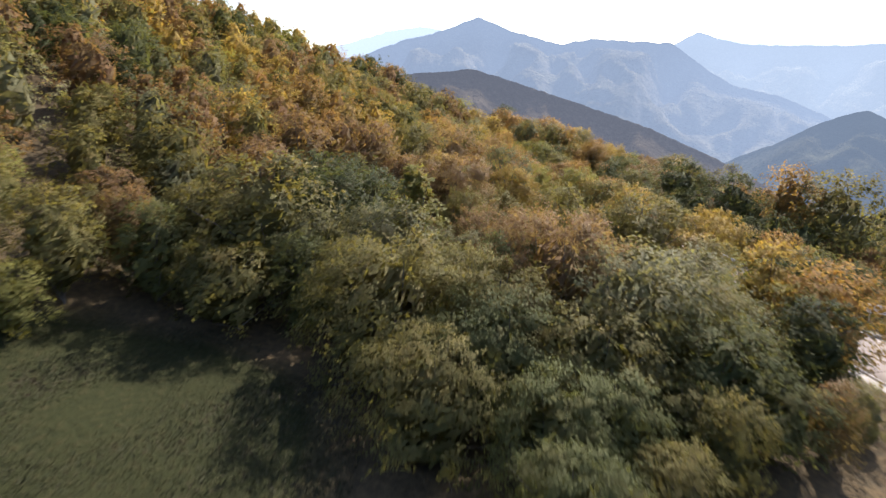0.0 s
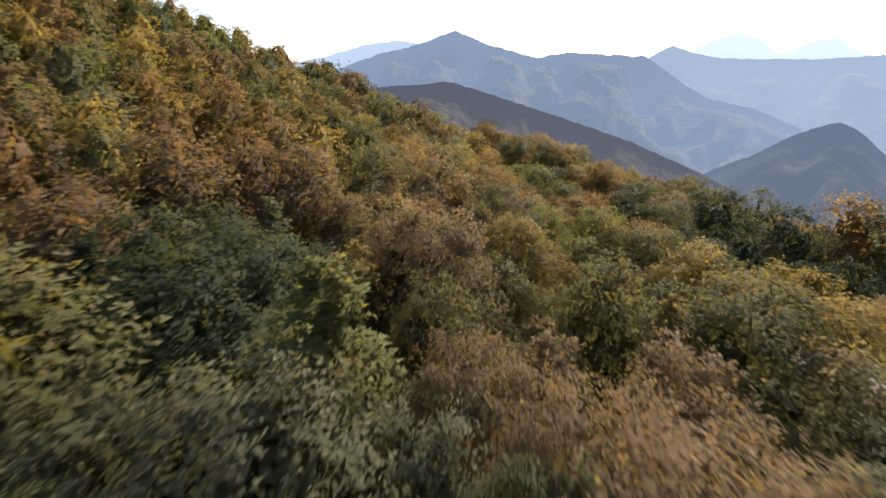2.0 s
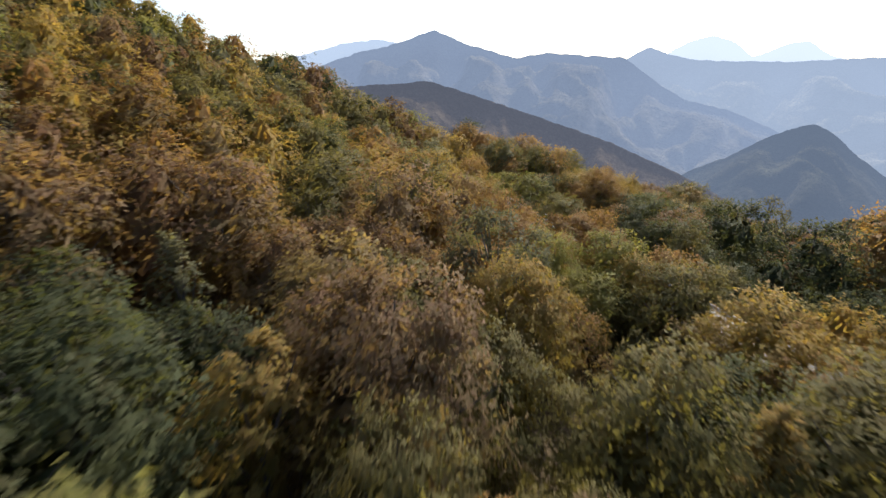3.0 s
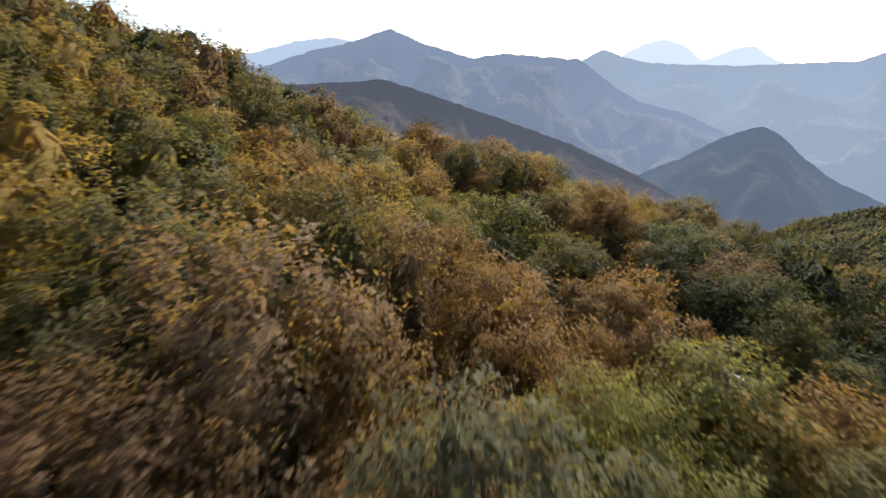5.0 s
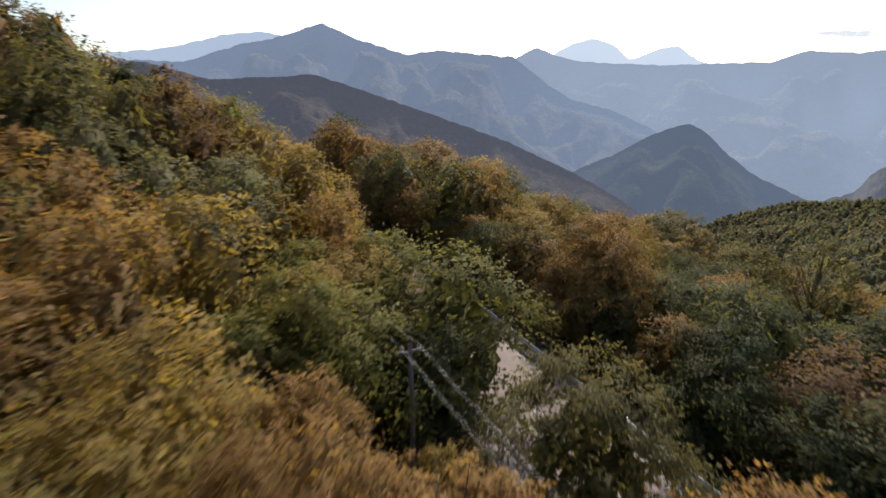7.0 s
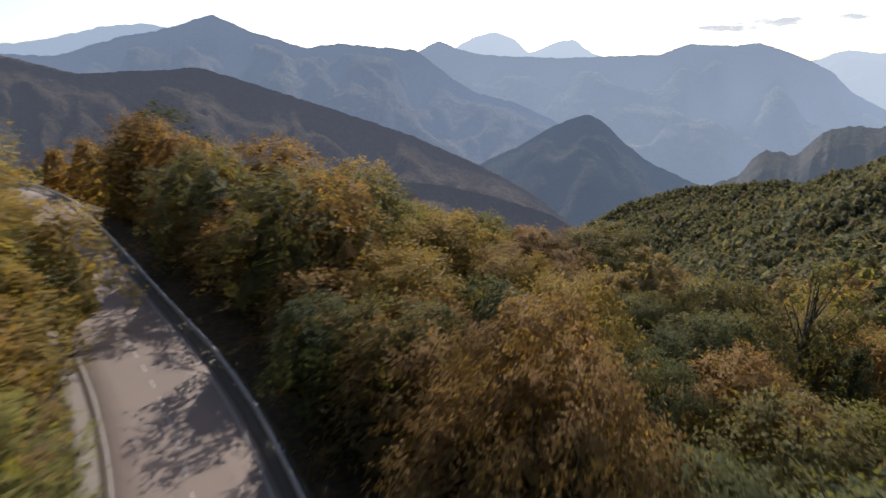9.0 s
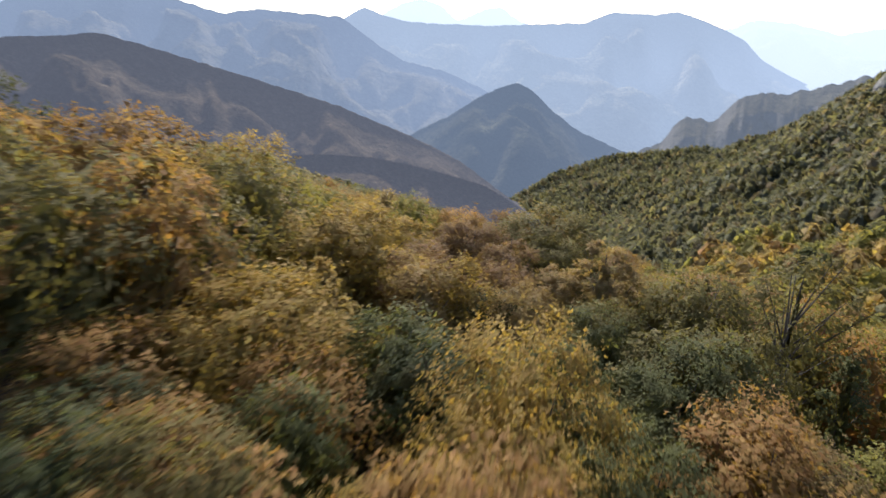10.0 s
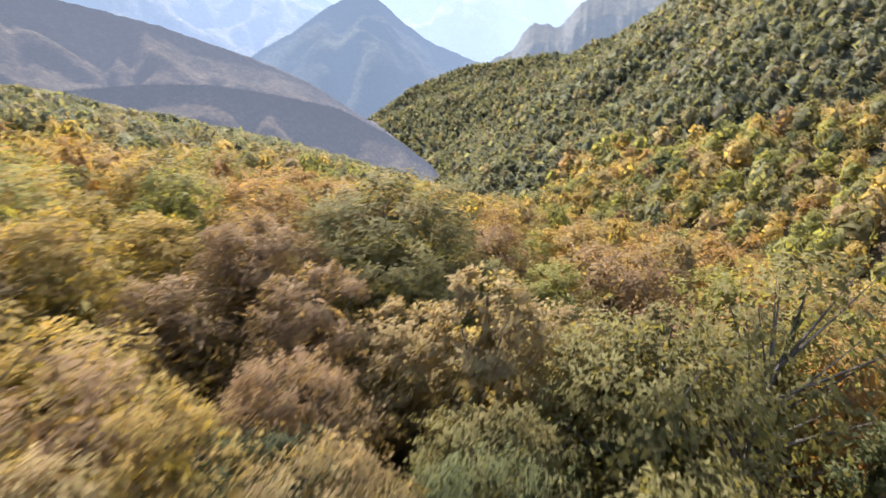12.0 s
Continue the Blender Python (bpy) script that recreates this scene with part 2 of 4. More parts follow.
def grid_faces(rows, cols, closed=False):
    i, j = np.meshgrid(np.arange(rows - 1), np.arange(cols if closed else cols - 1), indexing="ij")
    a, b = i * cols + j, i * cols + (j + 1) % cols
    return np.stack([a, b, b + cols, a + cols], -1).reshape(-1, 4)


# ---- the ground, one sheet to the horizon ----
def build_ground():
    fine = np.arange(-32, 98, 0.5)
    coarse = np.arange(98, 328, 5.0)
    ang = np.radians(np.concatenate([fine, coarse]))
    rad = np.concatenate([np.linspace(0.5, 120, 110), 120 * 1.022 ** np.arange(1, 171)])
    rr, aa = np.meshgrid(rad, ang, indexing="ij")
    x, y = 22 + rr * np.sin(aa), 90 + rr * np.cos(aa)
    z = land(x, y)
    verts = np.stack([x, y, z], -1).reshape(-1, 3)
    me = mesh_from("ground", verts, grid_faces(len(rad), len(ang), True)[:, ::-1], GROUND, True)
    att = me.attributes.new("meadow", 'FLOAT', 'POINT')
    att.data.foreach_set("value", meadow(x, y).ravel().astype(np.float32))
    att = me.attributes.new("wooded", 'FLOAT', 'POINT')
    att.data.foreach_set("value", np.clip((rr - 150) / 150, 0, 1).ravel().astype(np.float32))
    tagged(new("ground", me), "leaf-strewn forest floor of a mountain slope with grassy clearing", "ground", kind="structure")


build_ground()


# ---- mountains ----
def mountain(name, label, crest, dist, base, width, material, seed, rough=1.0, steep=1.0, jag=0.0):
    """A range seen from the pass: crest is a list of (bearing, height angle); dist its distance; it falls to base over width."""
    dist, base, width = dist * U, base * U, width * U
    bear = [c[0] for c in crest]
    az = np.linspace(min(bear), max(bear), int((max(bear) - min(bear)) / 0.15) + 2)
    el = np.interp(az, bear, [c[1] for c in crest])
    k = np.hanning(9) / np.hanning(9).sum()
    el = np.convolve(np.pad(el, 4, mode='edge'), k, 'valid')
    top = EYE_Z + dist * np.tan(np.radians(el))
    top = top + rough * dist * 0.0022 * fbm(az * 1.7, az * 0 + seed, 5, seed)
    top = top - jag * np.abs(fbm(az * 0.9, az * 0 + 4.0, 4, seed + 50)) * 26
    s = np.concatenate([np.linspace(-0.35, 0, 8)[:-1], np.linspace(0, 1, 70) ** 1.2])
    ss, aa = np.meshgrid(s, az, indexing="ij")
    tt = np.broadcast_to(top, ss.shape)
    r = dist - ss * width + jag * 60 * (fbm(aa * 0.8, ss * 2.5, 4, seed + 60) + 0.7 * fbm(aa * 3.0, ss * 1.2, 3, seed + 70)) * np.clip(ss * 8, 0, 1)
    fall = np.abs(ss) ** (0.8 / steep)
    z = tt + (base - tt) * np.clip(fall, 0, 1)
    x, y = EYE_X + r * np.sin(np.radians(aa)), EYE_Y + r * np.cos(np.radians(aa))
    size = dist * 0.11
    wx, wy = x + size * 0.5 * fbm(x / size, y / size, 2, seed + 20), y + size * 0.5 * fbm(x / size, y / size, 2, seed + 24)
    ridged = sum(0.45 ** k * (0.5 - 4 * value_noise(wx / size * 2 ** k, wy / size * 2 ** k, seed + 3 + k) ** 2) for k in range(4))
    z = z + rough * ridged * (tt - base) * 0.24 * np.clip(ss / 0.16, 0, 1) ** 1.3 * np.sin(np.pi * np.clip(ss, 0, 1) ** 0.6) ** 0.8
    run = aa + 2.0 * fbm(ss * 2.2 + 5, aa / 7, 3, seed + 33)
    spurs = sum(0.4 ** k * (0.5 - 4 * value_noise(run / 5.0 * 2 ** k, ss * 0.9 + 3 * k, seed + 80 + k) ** 2) for k in range(2)) - 0.5
    z = z + rough * spurs * (tt - base) * 0.2 * np.clip(ss / 0.12, 0, 1) ** 1.2 * np.clip((1.05 - ss) * 4, 0, 1)
    z = np.minimum(z, tt + (base - tt) * 0.3 * np.clip(fall, 0, 1))
    me = mesh_from(name, np.stack([x, y, z], -1).reshape(-1, 3), grid_faces(len(s), len(az)), material, True)
    return tagged(new(name, me), label, "mountain", kind="structure")


EYE_X, EYE_Y, EYE_Z = 22.5, 105.0, 12.8
WOODS, ROCK = (0.13, 0.115, 0.08), (0.30, 0.27, 0.24)
# each range has its own painted haze colour and shares of glow
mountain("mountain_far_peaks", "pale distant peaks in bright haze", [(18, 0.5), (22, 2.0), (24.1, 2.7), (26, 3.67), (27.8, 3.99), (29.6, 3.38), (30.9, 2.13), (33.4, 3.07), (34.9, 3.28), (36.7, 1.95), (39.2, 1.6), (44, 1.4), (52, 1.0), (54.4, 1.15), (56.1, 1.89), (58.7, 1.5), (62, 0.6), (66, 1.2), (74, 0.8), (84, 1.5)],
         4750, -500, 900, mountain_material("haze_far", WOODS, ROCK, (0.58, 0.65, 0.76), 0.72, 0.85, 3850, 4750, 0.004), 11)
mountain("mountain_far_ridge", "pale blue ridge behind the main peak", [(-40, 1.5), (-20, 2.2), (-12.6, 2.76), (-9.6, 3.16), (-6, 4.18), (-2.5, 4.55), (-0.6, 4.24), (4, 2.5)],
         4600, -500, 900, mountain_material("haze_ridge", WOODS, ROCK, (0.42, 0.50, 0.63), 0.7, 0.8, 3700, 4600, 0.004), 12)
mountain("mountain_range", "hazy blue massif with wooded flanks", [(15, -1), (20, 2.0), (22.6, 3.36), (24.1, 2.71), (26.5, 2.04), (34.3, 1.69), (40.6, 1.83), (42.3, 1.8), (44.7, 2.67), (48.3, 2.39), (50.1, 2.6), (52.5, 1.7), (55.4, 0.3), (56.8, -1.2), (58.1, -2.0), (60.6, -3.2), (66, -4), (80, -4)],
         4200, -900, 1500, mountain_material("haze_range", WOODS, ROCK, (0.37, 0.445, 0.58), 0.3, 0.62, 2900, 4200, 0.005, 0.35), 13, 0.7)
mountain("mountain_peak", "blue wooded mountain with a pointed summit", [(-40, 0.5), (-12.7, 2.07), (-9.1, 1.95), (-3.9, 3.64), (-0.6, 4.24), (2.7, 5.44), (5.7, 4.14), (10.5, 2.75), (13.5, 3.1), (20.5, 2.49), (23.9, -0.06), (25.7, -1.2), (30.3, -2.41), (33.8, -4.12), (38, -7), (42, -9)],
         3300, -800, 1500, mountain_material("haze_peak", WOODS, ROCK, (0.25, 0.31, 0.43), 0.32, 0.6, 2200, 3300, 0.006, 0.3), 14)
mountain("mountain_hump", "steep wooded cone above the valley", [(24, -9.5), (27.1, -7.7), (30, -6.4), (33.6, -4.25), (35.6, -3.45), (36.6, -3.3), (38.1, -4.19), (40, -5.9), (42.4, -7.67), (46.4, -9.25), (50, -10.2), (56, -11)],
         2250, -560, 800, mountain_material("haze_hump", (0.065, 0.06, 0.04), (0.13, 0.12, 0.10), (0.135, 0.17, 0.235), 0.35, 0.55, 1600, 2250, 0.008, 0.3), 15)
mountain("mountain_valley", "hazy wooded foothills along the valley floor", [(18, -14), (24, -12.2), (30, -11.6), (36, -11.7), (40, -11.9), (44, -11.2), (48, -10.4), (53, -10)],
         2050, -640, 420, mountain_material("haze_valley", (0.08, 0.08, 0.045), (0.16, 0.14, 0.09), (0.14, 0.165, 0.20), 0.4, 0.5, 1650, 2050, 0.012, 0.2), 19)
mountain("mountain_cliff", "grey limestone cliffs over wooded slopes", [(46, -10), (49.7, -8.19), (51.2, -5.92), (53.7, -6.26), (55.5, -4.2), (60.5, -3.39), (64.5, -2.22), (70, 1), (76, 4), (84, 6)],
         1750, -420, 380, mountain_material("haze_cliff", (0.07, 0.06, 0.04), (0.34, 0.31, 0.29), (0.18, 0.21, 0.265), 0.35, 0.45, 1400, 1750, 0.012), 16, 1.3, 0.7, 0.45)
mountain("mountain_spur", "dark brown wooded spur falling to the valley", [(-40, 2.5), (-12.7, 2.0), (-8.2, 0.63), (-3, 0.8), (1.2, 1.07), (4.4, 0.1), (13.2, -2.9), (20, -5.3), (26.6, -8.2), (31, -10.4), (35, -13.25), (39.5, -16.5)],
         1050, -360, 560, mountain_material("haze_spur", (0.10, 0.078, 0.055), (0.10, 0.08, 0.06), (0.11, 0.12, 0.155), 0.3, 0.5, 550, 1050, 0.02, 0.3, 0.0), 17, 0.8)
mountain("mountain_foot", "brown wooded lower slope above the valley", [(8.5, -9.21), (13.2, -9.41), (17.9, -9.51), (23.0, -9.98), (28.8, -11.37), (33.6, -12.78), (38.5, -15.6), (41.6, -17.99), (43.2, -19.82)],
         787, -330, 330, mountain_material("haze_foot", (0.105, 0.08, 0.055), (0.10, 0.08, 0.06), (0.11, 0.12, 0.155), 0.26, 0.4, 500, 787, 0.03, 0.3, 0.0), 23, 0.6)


def build_clouds():
    """A few thin wisps of cloud low over the far range."""
    r = np.random.default_rng(31)
    m = Nodes("cloud")
    soft = m.noise(0.02, 4, 0.6, m.place())
    # daylight on the wisps is put in as a grey-white glow
    e = m.add("Emission", {"Color": (0.80, 0.82, 0.86, 1), "Strength": 0.78})
    t = m.add("BsdfTransparent")
    veil = m.add("MapRange", {"Value": soft, "From Min": 0.35, "From Max": 0.65, "To Min": 0.25, "To Max": 0.9}).outputs[0]
    mx = m.add("MixShader", {0: veil, 1: t.outputs[0], 2: e.outputs[0]})
    m.t.links.new(mx.outputs[0], m.out.inputs[0])
    for az, el, wide, count in ((47, 3.9, 112, 7), (51, 4.2, 90, 6), (56.5, 4.3, 52, 4), (60.5, 3.6, 68, 5)):
        bm = bmesh.new()
        for k in range(count):
            d = 3650
            a, h = radians(az + r.normal(0, wide / 82)), EYE_Z + d * math.tan(radians(el)) + r.normal(0, 9)
            at = Matrix.Translation((EYE_X + d * math.sin(a), EYE_Y + d * math.cos(a), h))
            turn = Matrix.Rotation(-a, 4, 'Z')
            bmesh.ops.create_icosphere(bm, subdivisions=2, radius=1.0, matrix=at @ turn @ Matrix.Diagonal((wide * r.uniform(0.4, 0.9), 24, r.uniform(5, 13), 1)))
        for v in bm.verts:
            v.co += 9 * noise.noise_vector(v.co / 40)
        me = bpy.data.meshes.new("cloud")
        bm.to_mesh(me)
        bm.free()
        me.materials.append(m.mat)
        tagged(new("cloud", me), "thin grey wisp of cloud low in the sky", "cloud", kind="structure")


build_clouds()


# ---- trees ----
def unit(v):
    return v / (np.linalg.norm(v, axis=-1, keepdims=True) + 1e-9)


def foliage(rng, height, radius, low, shape, boughs, sprays, per, size):
    """A crown of rounded boughs, each one built up of leafy sprays that point outward; one triangle to a leaf."""
    k = np.arange(boughs)
    u = np.clip(((k + 0.5) / boughs) ** 0.7 + rng.normal(0, 0.03, boughs), 0.02, 1)
    a = k * 2.39996 + rng.normal(0, 0.25, boughs)
    prof = crown_profile(u, shape)
    reach = radius * prof * rng.uniform(0.52, 0.84, boughs)
    c = np.stack([reach * np.cos(a), reach * np.sin(a), height * (low + (0.88 - low) * u)], 1)
    o = unit(np.stack([np.cos(a) * prof, np.sin(a) * prof, 0.15 + 1.1 * u], 1))
    rb = radius * rng.uniform(0.27, 0.45, boughs) * (0.55 + 0.45 * prof)
    n = boughs * sprays
    cc, oo, rr = np.repeat(c, sprays, 0), np.repeat(o, sprays, 0), np.repeat(rb, sprays)[:, None]
    way = unit(unit(rng.normal(0, 1, (n, 3))) + 0.7 * oo + np.array([0, 0, 0.2]))
    long = rr * rng.uniform(0.8, 1.15, (n, 1)) * np.where(rng.uniform(0, 1, (n, 1)) < 0.12, 1.35, 1.0)
    m = n * per
    cl, ol, wl, ll, rl = (np.repeat(v, per, 0) for v in (cc, oo, way, long, rr))
    f = rng.uniform(0.15, 1.0, (m, 1)) ** 0.6
    p = cl + wl * ll * f * np.array([1, 1, 0.85]) + rng.normal(0, 0.17, (m, 3)) * rl * (1.15 - 0.7 * f) * np.array([1, 1, 0.55])
    nor = unit(0.45 * wl + 0.6 * ol + rng.normal(0, 0.36, (m, 3)) + np.array([0, 0, 0.3]))
    d = rng.normal(0, 0.55, (m, 3)) + wl * 0.9 - np.array([0, 0, 0.15])
    d = unit(d - nor * (d * nor).sum(1, keepdims=True) * 0.85)
    side = unit(np.cross(d, nor))
    ln = size * rng.uniform(0.6, 1.4, (m, 1))
    w = ln * rng.uniform(0.28, 0.42, (m, 1))
    lv = np.stack([p - side * w, p + side * w, p + d * ln], 1)
    turn = (np.cross(lv[:, 1] - lv[:, 0], lv[:, 2] - lv[:, 0]) * ol).sum(1) < 0
    lv[turn] = lv[turn][:, [1, 0, 2]]
    soft = unit(0.4 * ol + 0.5 * wl + 0.35 * nor)
    return lv.reshape(-1, 3), np.arange(m * 3).reshape(m, 3), np.repeat(soft, 3, 0)


def heart(rng, height, radius, low, shape, rings=6, sides=9):
    """Stands in for the dense inner leafage behind the outer twigs: an uneven closed shell, added to block light."""
    u = np.linspace(-0.12, 0.97, rings)
    prof = crown_profile(np.clip(u, 0, 1), shape) * np.where(u < 0, 0.35, 1.0)
    a = np.linspace(0, 2 * math.pi, sides, endpoint=False)[None, :] + 0.35 * np.arange(rings)[:, None]
    r = radius * prof[:, None] * (1 + rng.normal(0, 0.16, (rings, sides)))
    z = height * (low + (0.97 - low) * u)[:, None] + rng.normal(0, 0.05, (rings, sides)) * radius
    ring = np.stack([r * np.cos(a), r * np.sin(a), z], -1).reshape(-1, 3)
    n = np.stack([np.cos(a) * prof[:, None], np.sin(a) * prof[:, None], np.broadcast_to((0.1 + 1.0 * u)[:, None], a.shape)], -1).reshape(-1, 3)
    v = np.concatenate([ring, [[0, 0, z[-1].mean() + 0.06 * height]]])
    n = unit(np.concatenate([n, [[0, 0, 1.0]]]))
    q = grid_faces(rings, sides, True)
    last = (rings - 1) * sides
    k = np.arange(sides)
    f = np.concatenate([q[:, [0, 1, 2]], q[:, [0, 2, 3]], np.stack([last + k, last + (k + 1) % sides, 0 * k + len(v) - 1], 1)])
    tri, tn = v[f], n[f]
    mid = tri.mean(1, keepdims=True)
    edge = np.linalg.norm(tri - mid, axis=2, keepdims=True).mean(1, keepdims=True)
    tri = mid + (tri - mid) * rng.uniform(0.75, 1.25, (len(f), 3, 1)) + rng.normal(0, 0.22, tri.shape) * edge
    tn = unit(tn + rng.normal(0, 0.28, (len(f), 1, 3)))
    return tri.reshape(-1, 3), np.arange(3 * len(f)).reshape(-1, 3), tn.reshape(-1, 3)


def leafage(rng, height, radius, low, shape, boughs, sprays, per, size, inner):
    v, f, n = foliage(rng, height, radius, low, shape, boughs, sprays, per, size)
    v2, f2, n2 = heart(rng, *inner)
    return np.concatenate([v, v2]), np.concatenate([f, f2 + len(v)]), np.concatenate([n, n2])


def crown_profile(u, shape):
    if shape == "cone":
        return (1 - u) ** 0.85 * 0.95 + 0.05
    if shape == "vase":
        return np.sin(np.pi * (0.22 + 0.70 * u)) ** 0.8
    return np.sqrt(np.clip(1 - ((u - 0.32) / 0.70) ** 2, 0.02, 1))


def twigs(rng, height, radius, count, low, shape):
    """Ends of the branches over an uneven crown, and the way each one points."""
    u = rng.uniform(0, 1, count) ** 0.8
    a = rng.uniform(0, 2 * math.pi, count)
    prof = crown_profile(u, shape)
    lobe = 1 + 0.13 * np.sin(3 * a + rng.uniform(0, 6)) + 0.12 * np.sin(5 * a + 7 * u + rng.uniform(0, 6)) + rng.normal(0, 0.06, count)
    inner = np.where(rng.uniform(0, 1, count) < 0.15, rng.uniform(0.4, 0.85, count), 1.0)
    r = radius * prof * lobe * inner
    z = height * (low + (0.97 - low) * u) * (1 + rng.normal(0, 0.03, count))
    c = np.stack([r * np.cos(a), r * np.sin(a), z], 1)
    o = np.stack([np.cos(a) * prof, np.sin(a) * prof, 0.25 + 1.0 * u], 1) + rng.normal(0, 0.2, (count, 3))
    return c, unit(o)


def limb(bm, a, b, ra, rb, sides=6):
    """A tapered round limb from a to b."""
    a, b = Vector(a), Vector(b)
    q = (b - a).to_track_quat("Z", "Y")
    rings = []
    for p, r in ((a, ra), ((a + b) / 2 + Vector((ra * 0.4, -ra * 0.3, 0)), (ra + rb) / 2), (b, rb)):
        rings.append([bm.verts.new(p + q @ Vector((r * math.cos(2 * math.pi * k / sides), r * math.sin(2 * math.pi * k / sides), 0))) for k in range(sides)])
    for lo, hi in zip(rings, rings[1:]):
        for k in range(sides):
            bm.faces.new((lo[k], lo[(k + 1) % sides], hi[(k + 1) % sides], hi[k]))


def make_tree(name, label, seed, height=8.0, radius=4.0, shape="dome", low=0.14, boughs=26, sprays=26, per=16, size=0.14, stems=1, limbs=9, solid=0.42, rings=13, sides=20):
    """A tree at the origin: a trunk with limbs, and a crown of boughs and single leaves."""
    rng = np.random.default_rng(seed)
    top = tagged(new(name), label, "tree", "trees of the mountain wood")
    c, o = twigs(rng, height, radius * 0.92, 60, low, shape)
    bm = bmesh.new()
    for s in range(stems):
        a = 2 * math.pi * s / stems + rng.uniform(0, 1)
        lean = 0.0 if stems == 1 else 0.16 * height
        foot = Vector((0.18 * math.cos(a) * (stems > 1), 0.18 * math.sin(a) * (stems > 1), -0.5))
        head = Vector((lean * math.cos(a), lean * math.sin(a), height * 0.86))
        mid = foot.lerp(head, 0.45) + Vector((rng.normal(0, 0.12), rng.normal(0, 0.12), 0))
        r0 = 0.02 * height / math.sqrt(stems)
        limb(bm, foot, mid, r0, r0 * 0.65)
        limb(bm, mid, head, r0 * 0.65, r0 * 0.15)
        for k in range(max(3, limbs // stems)):
            e = c[rng.integers(len(c))]
            f = min(0.85, max(0.12, e[2] / height - 0.22))
            start = foot.lerp(mid, f / 0.5) if f < 0.5 else mid.lerp(head, (f - 0.5) / 0.5)
            limb(bm, start, Vector(e) + Vector(o[rng.integers(len(o))]) * 0.4 * (limbs > 20), r0 * 0.38, r0 * 0.07, 4)
    part("trunk", bm, BARK, top)
    v, f, soft = leafage(rng, height, radius, low, shape, boughs, sprays, per, size, (height * 0.8, radius * solid, low + 0.05, shape, rings, sides))
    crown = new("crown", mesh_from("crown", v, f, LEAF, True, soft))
    crown.parent = top
    return top


OLIVE, MOSS, DARK = (0.165, 0.142, 0.056), (0.112, 0.118, 0.050), (0.066, 0.075, 0.036)
GOLD, AMBER, RUST = (0.33, 0.23, 0.07), (0.285, 0.17, 0.064), (0.205, 0.126, 0.066)
ROSE, STRAW, SAGE, LIME = (0.245, 0.158, 0.086), (0.29, 0.21, 0.098), (0.18, 0.168, 0.092), (0.215, 0.20, 0.06)
TINTS = [OLIVE, MOSS, DARK, GOLD, AMBER, RUST, ROSE, STRAW, SAGE, LIME]
WORDS = ["olive-green", "moss-green", "dark green", "golden-yellow", "amber-orange", "rust-brown", "rosy brown", "straw-coloured", "grey-green", "yellow-green"]

def prototypes(k, size, rings, sides):
    """One tree of every build; k scales the number of leaves, size their length."""
    n = lambda per: max(3, int(per * k))
    shell = {"rings": rings, "sides": sides}
    beech = lambda seed, radius, shape, low, boughs: make_tree("beech_tree", "beech", seed, 8, radius, shape, low, boughs, 26, n(16), size, **shell)
    hazel = lambda seed, radius, shape, low, stems: make_tree("hazel_bush", "hazel", seed, 8, radius, shape, low, 28, 26, n(16), size, stems, **shell)
    young = lambda seed, radius, shape, solid: make_tree("young_tree", "young tree", seed, 8, radius, shape, 0.08, 30, 16, n(15), size * 0.95, solid=solid, **shell)
    return {
        "dome": [beech(1, 3.9, "dome", 0.16, 26), beech(2, 4.3, "dome", 0.10, 30), beech(3, 3.6, "vase", 0.12, 24), beech(9, 4.0, "dome", 0.2, 22)],
        "bush": [hazel(4, 4.4, "vase", 0.05, 4), hazel(5, 4.8, "dome", 0.03, 3)],
        "cone": [young(6, 2.6, "cone", 0.24), young(7, 2.2, "vase", 0.2)],
        "thin": [make_tree("bare_tree", "half-bare tree", 8, 8, 3.4, "dome", 0.15, 34, 18, n(15), size * 0.95, 1, 34, 0.02, rings, sides)],
    }


AXIS_Y = np.arange(8, 178, 3.0)
AXIS_X = np.interp(AXIS_Y, [8, 45, 90, 120, 139, 178], [1.5, 3, 12, 27, 47, 72])


def from_axis(x, y):
    return float(np.min(np.hypot(AXIS_X - x, AXIS_Y - y)))


CLOSE, FINE, PLAIN = prototypes(1.25, 0.145, 15, 22), prototypes(0.5, 0.195, 14, 20), prototypes(0.32, 0.225, 11, 14)
planted, canopy = [], []
rng = np.random.default_rng(77)


def plant(x, y, top, tint, kind="dome", girth=1.0, which=None, note="on the wooded slope"):
    """One tree with its head at the height top."""
    away = from_axis(x, y)
    options = (CLOSE if away < 5.5 else FINE if away < 16.0 or (y < 44 and x < -16) else PLAIN)[kind]
    src = options[rng.integers(len(options)) if which is None else which]
    foot = float(land(x, y)) - 0.15
    tall = max(1.5, (top - foot)) / 7.6
    m = pose(x, y, foot, rng.uniform(-4, 4), rng.uniform(-4, 4), rng.uniform(0, 360))
    ob = copy_thing(src, m)
    wide = girth * (0.35 + 0.65 * tall)
    ob.scale = (wide, wide, tall)
    k = rng.uniform(0.85, 1.15)
    word = WORDS[TINTS.index(tint)]
    for ch in ob.children:
        if ch.name.startswith("crown"):
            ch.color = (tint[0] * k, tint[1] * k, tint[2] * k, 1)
    what = {"dome": "beech tree", "bush": "many-stemmed hazel bush", "cone": "slender young tree", "thin": "half-bare tree with visible twigs"}[kind]
    tagged(ob, f"{word} autumn {what} {note}", "tree" if kind != "bush" else "bush")
    planted.append((x, y, 3.7 * wide if kind != "bush" else 4.2 * wide))
    canopy.append((x, y, top - foot, TINTS.index(tint)))
    return ob


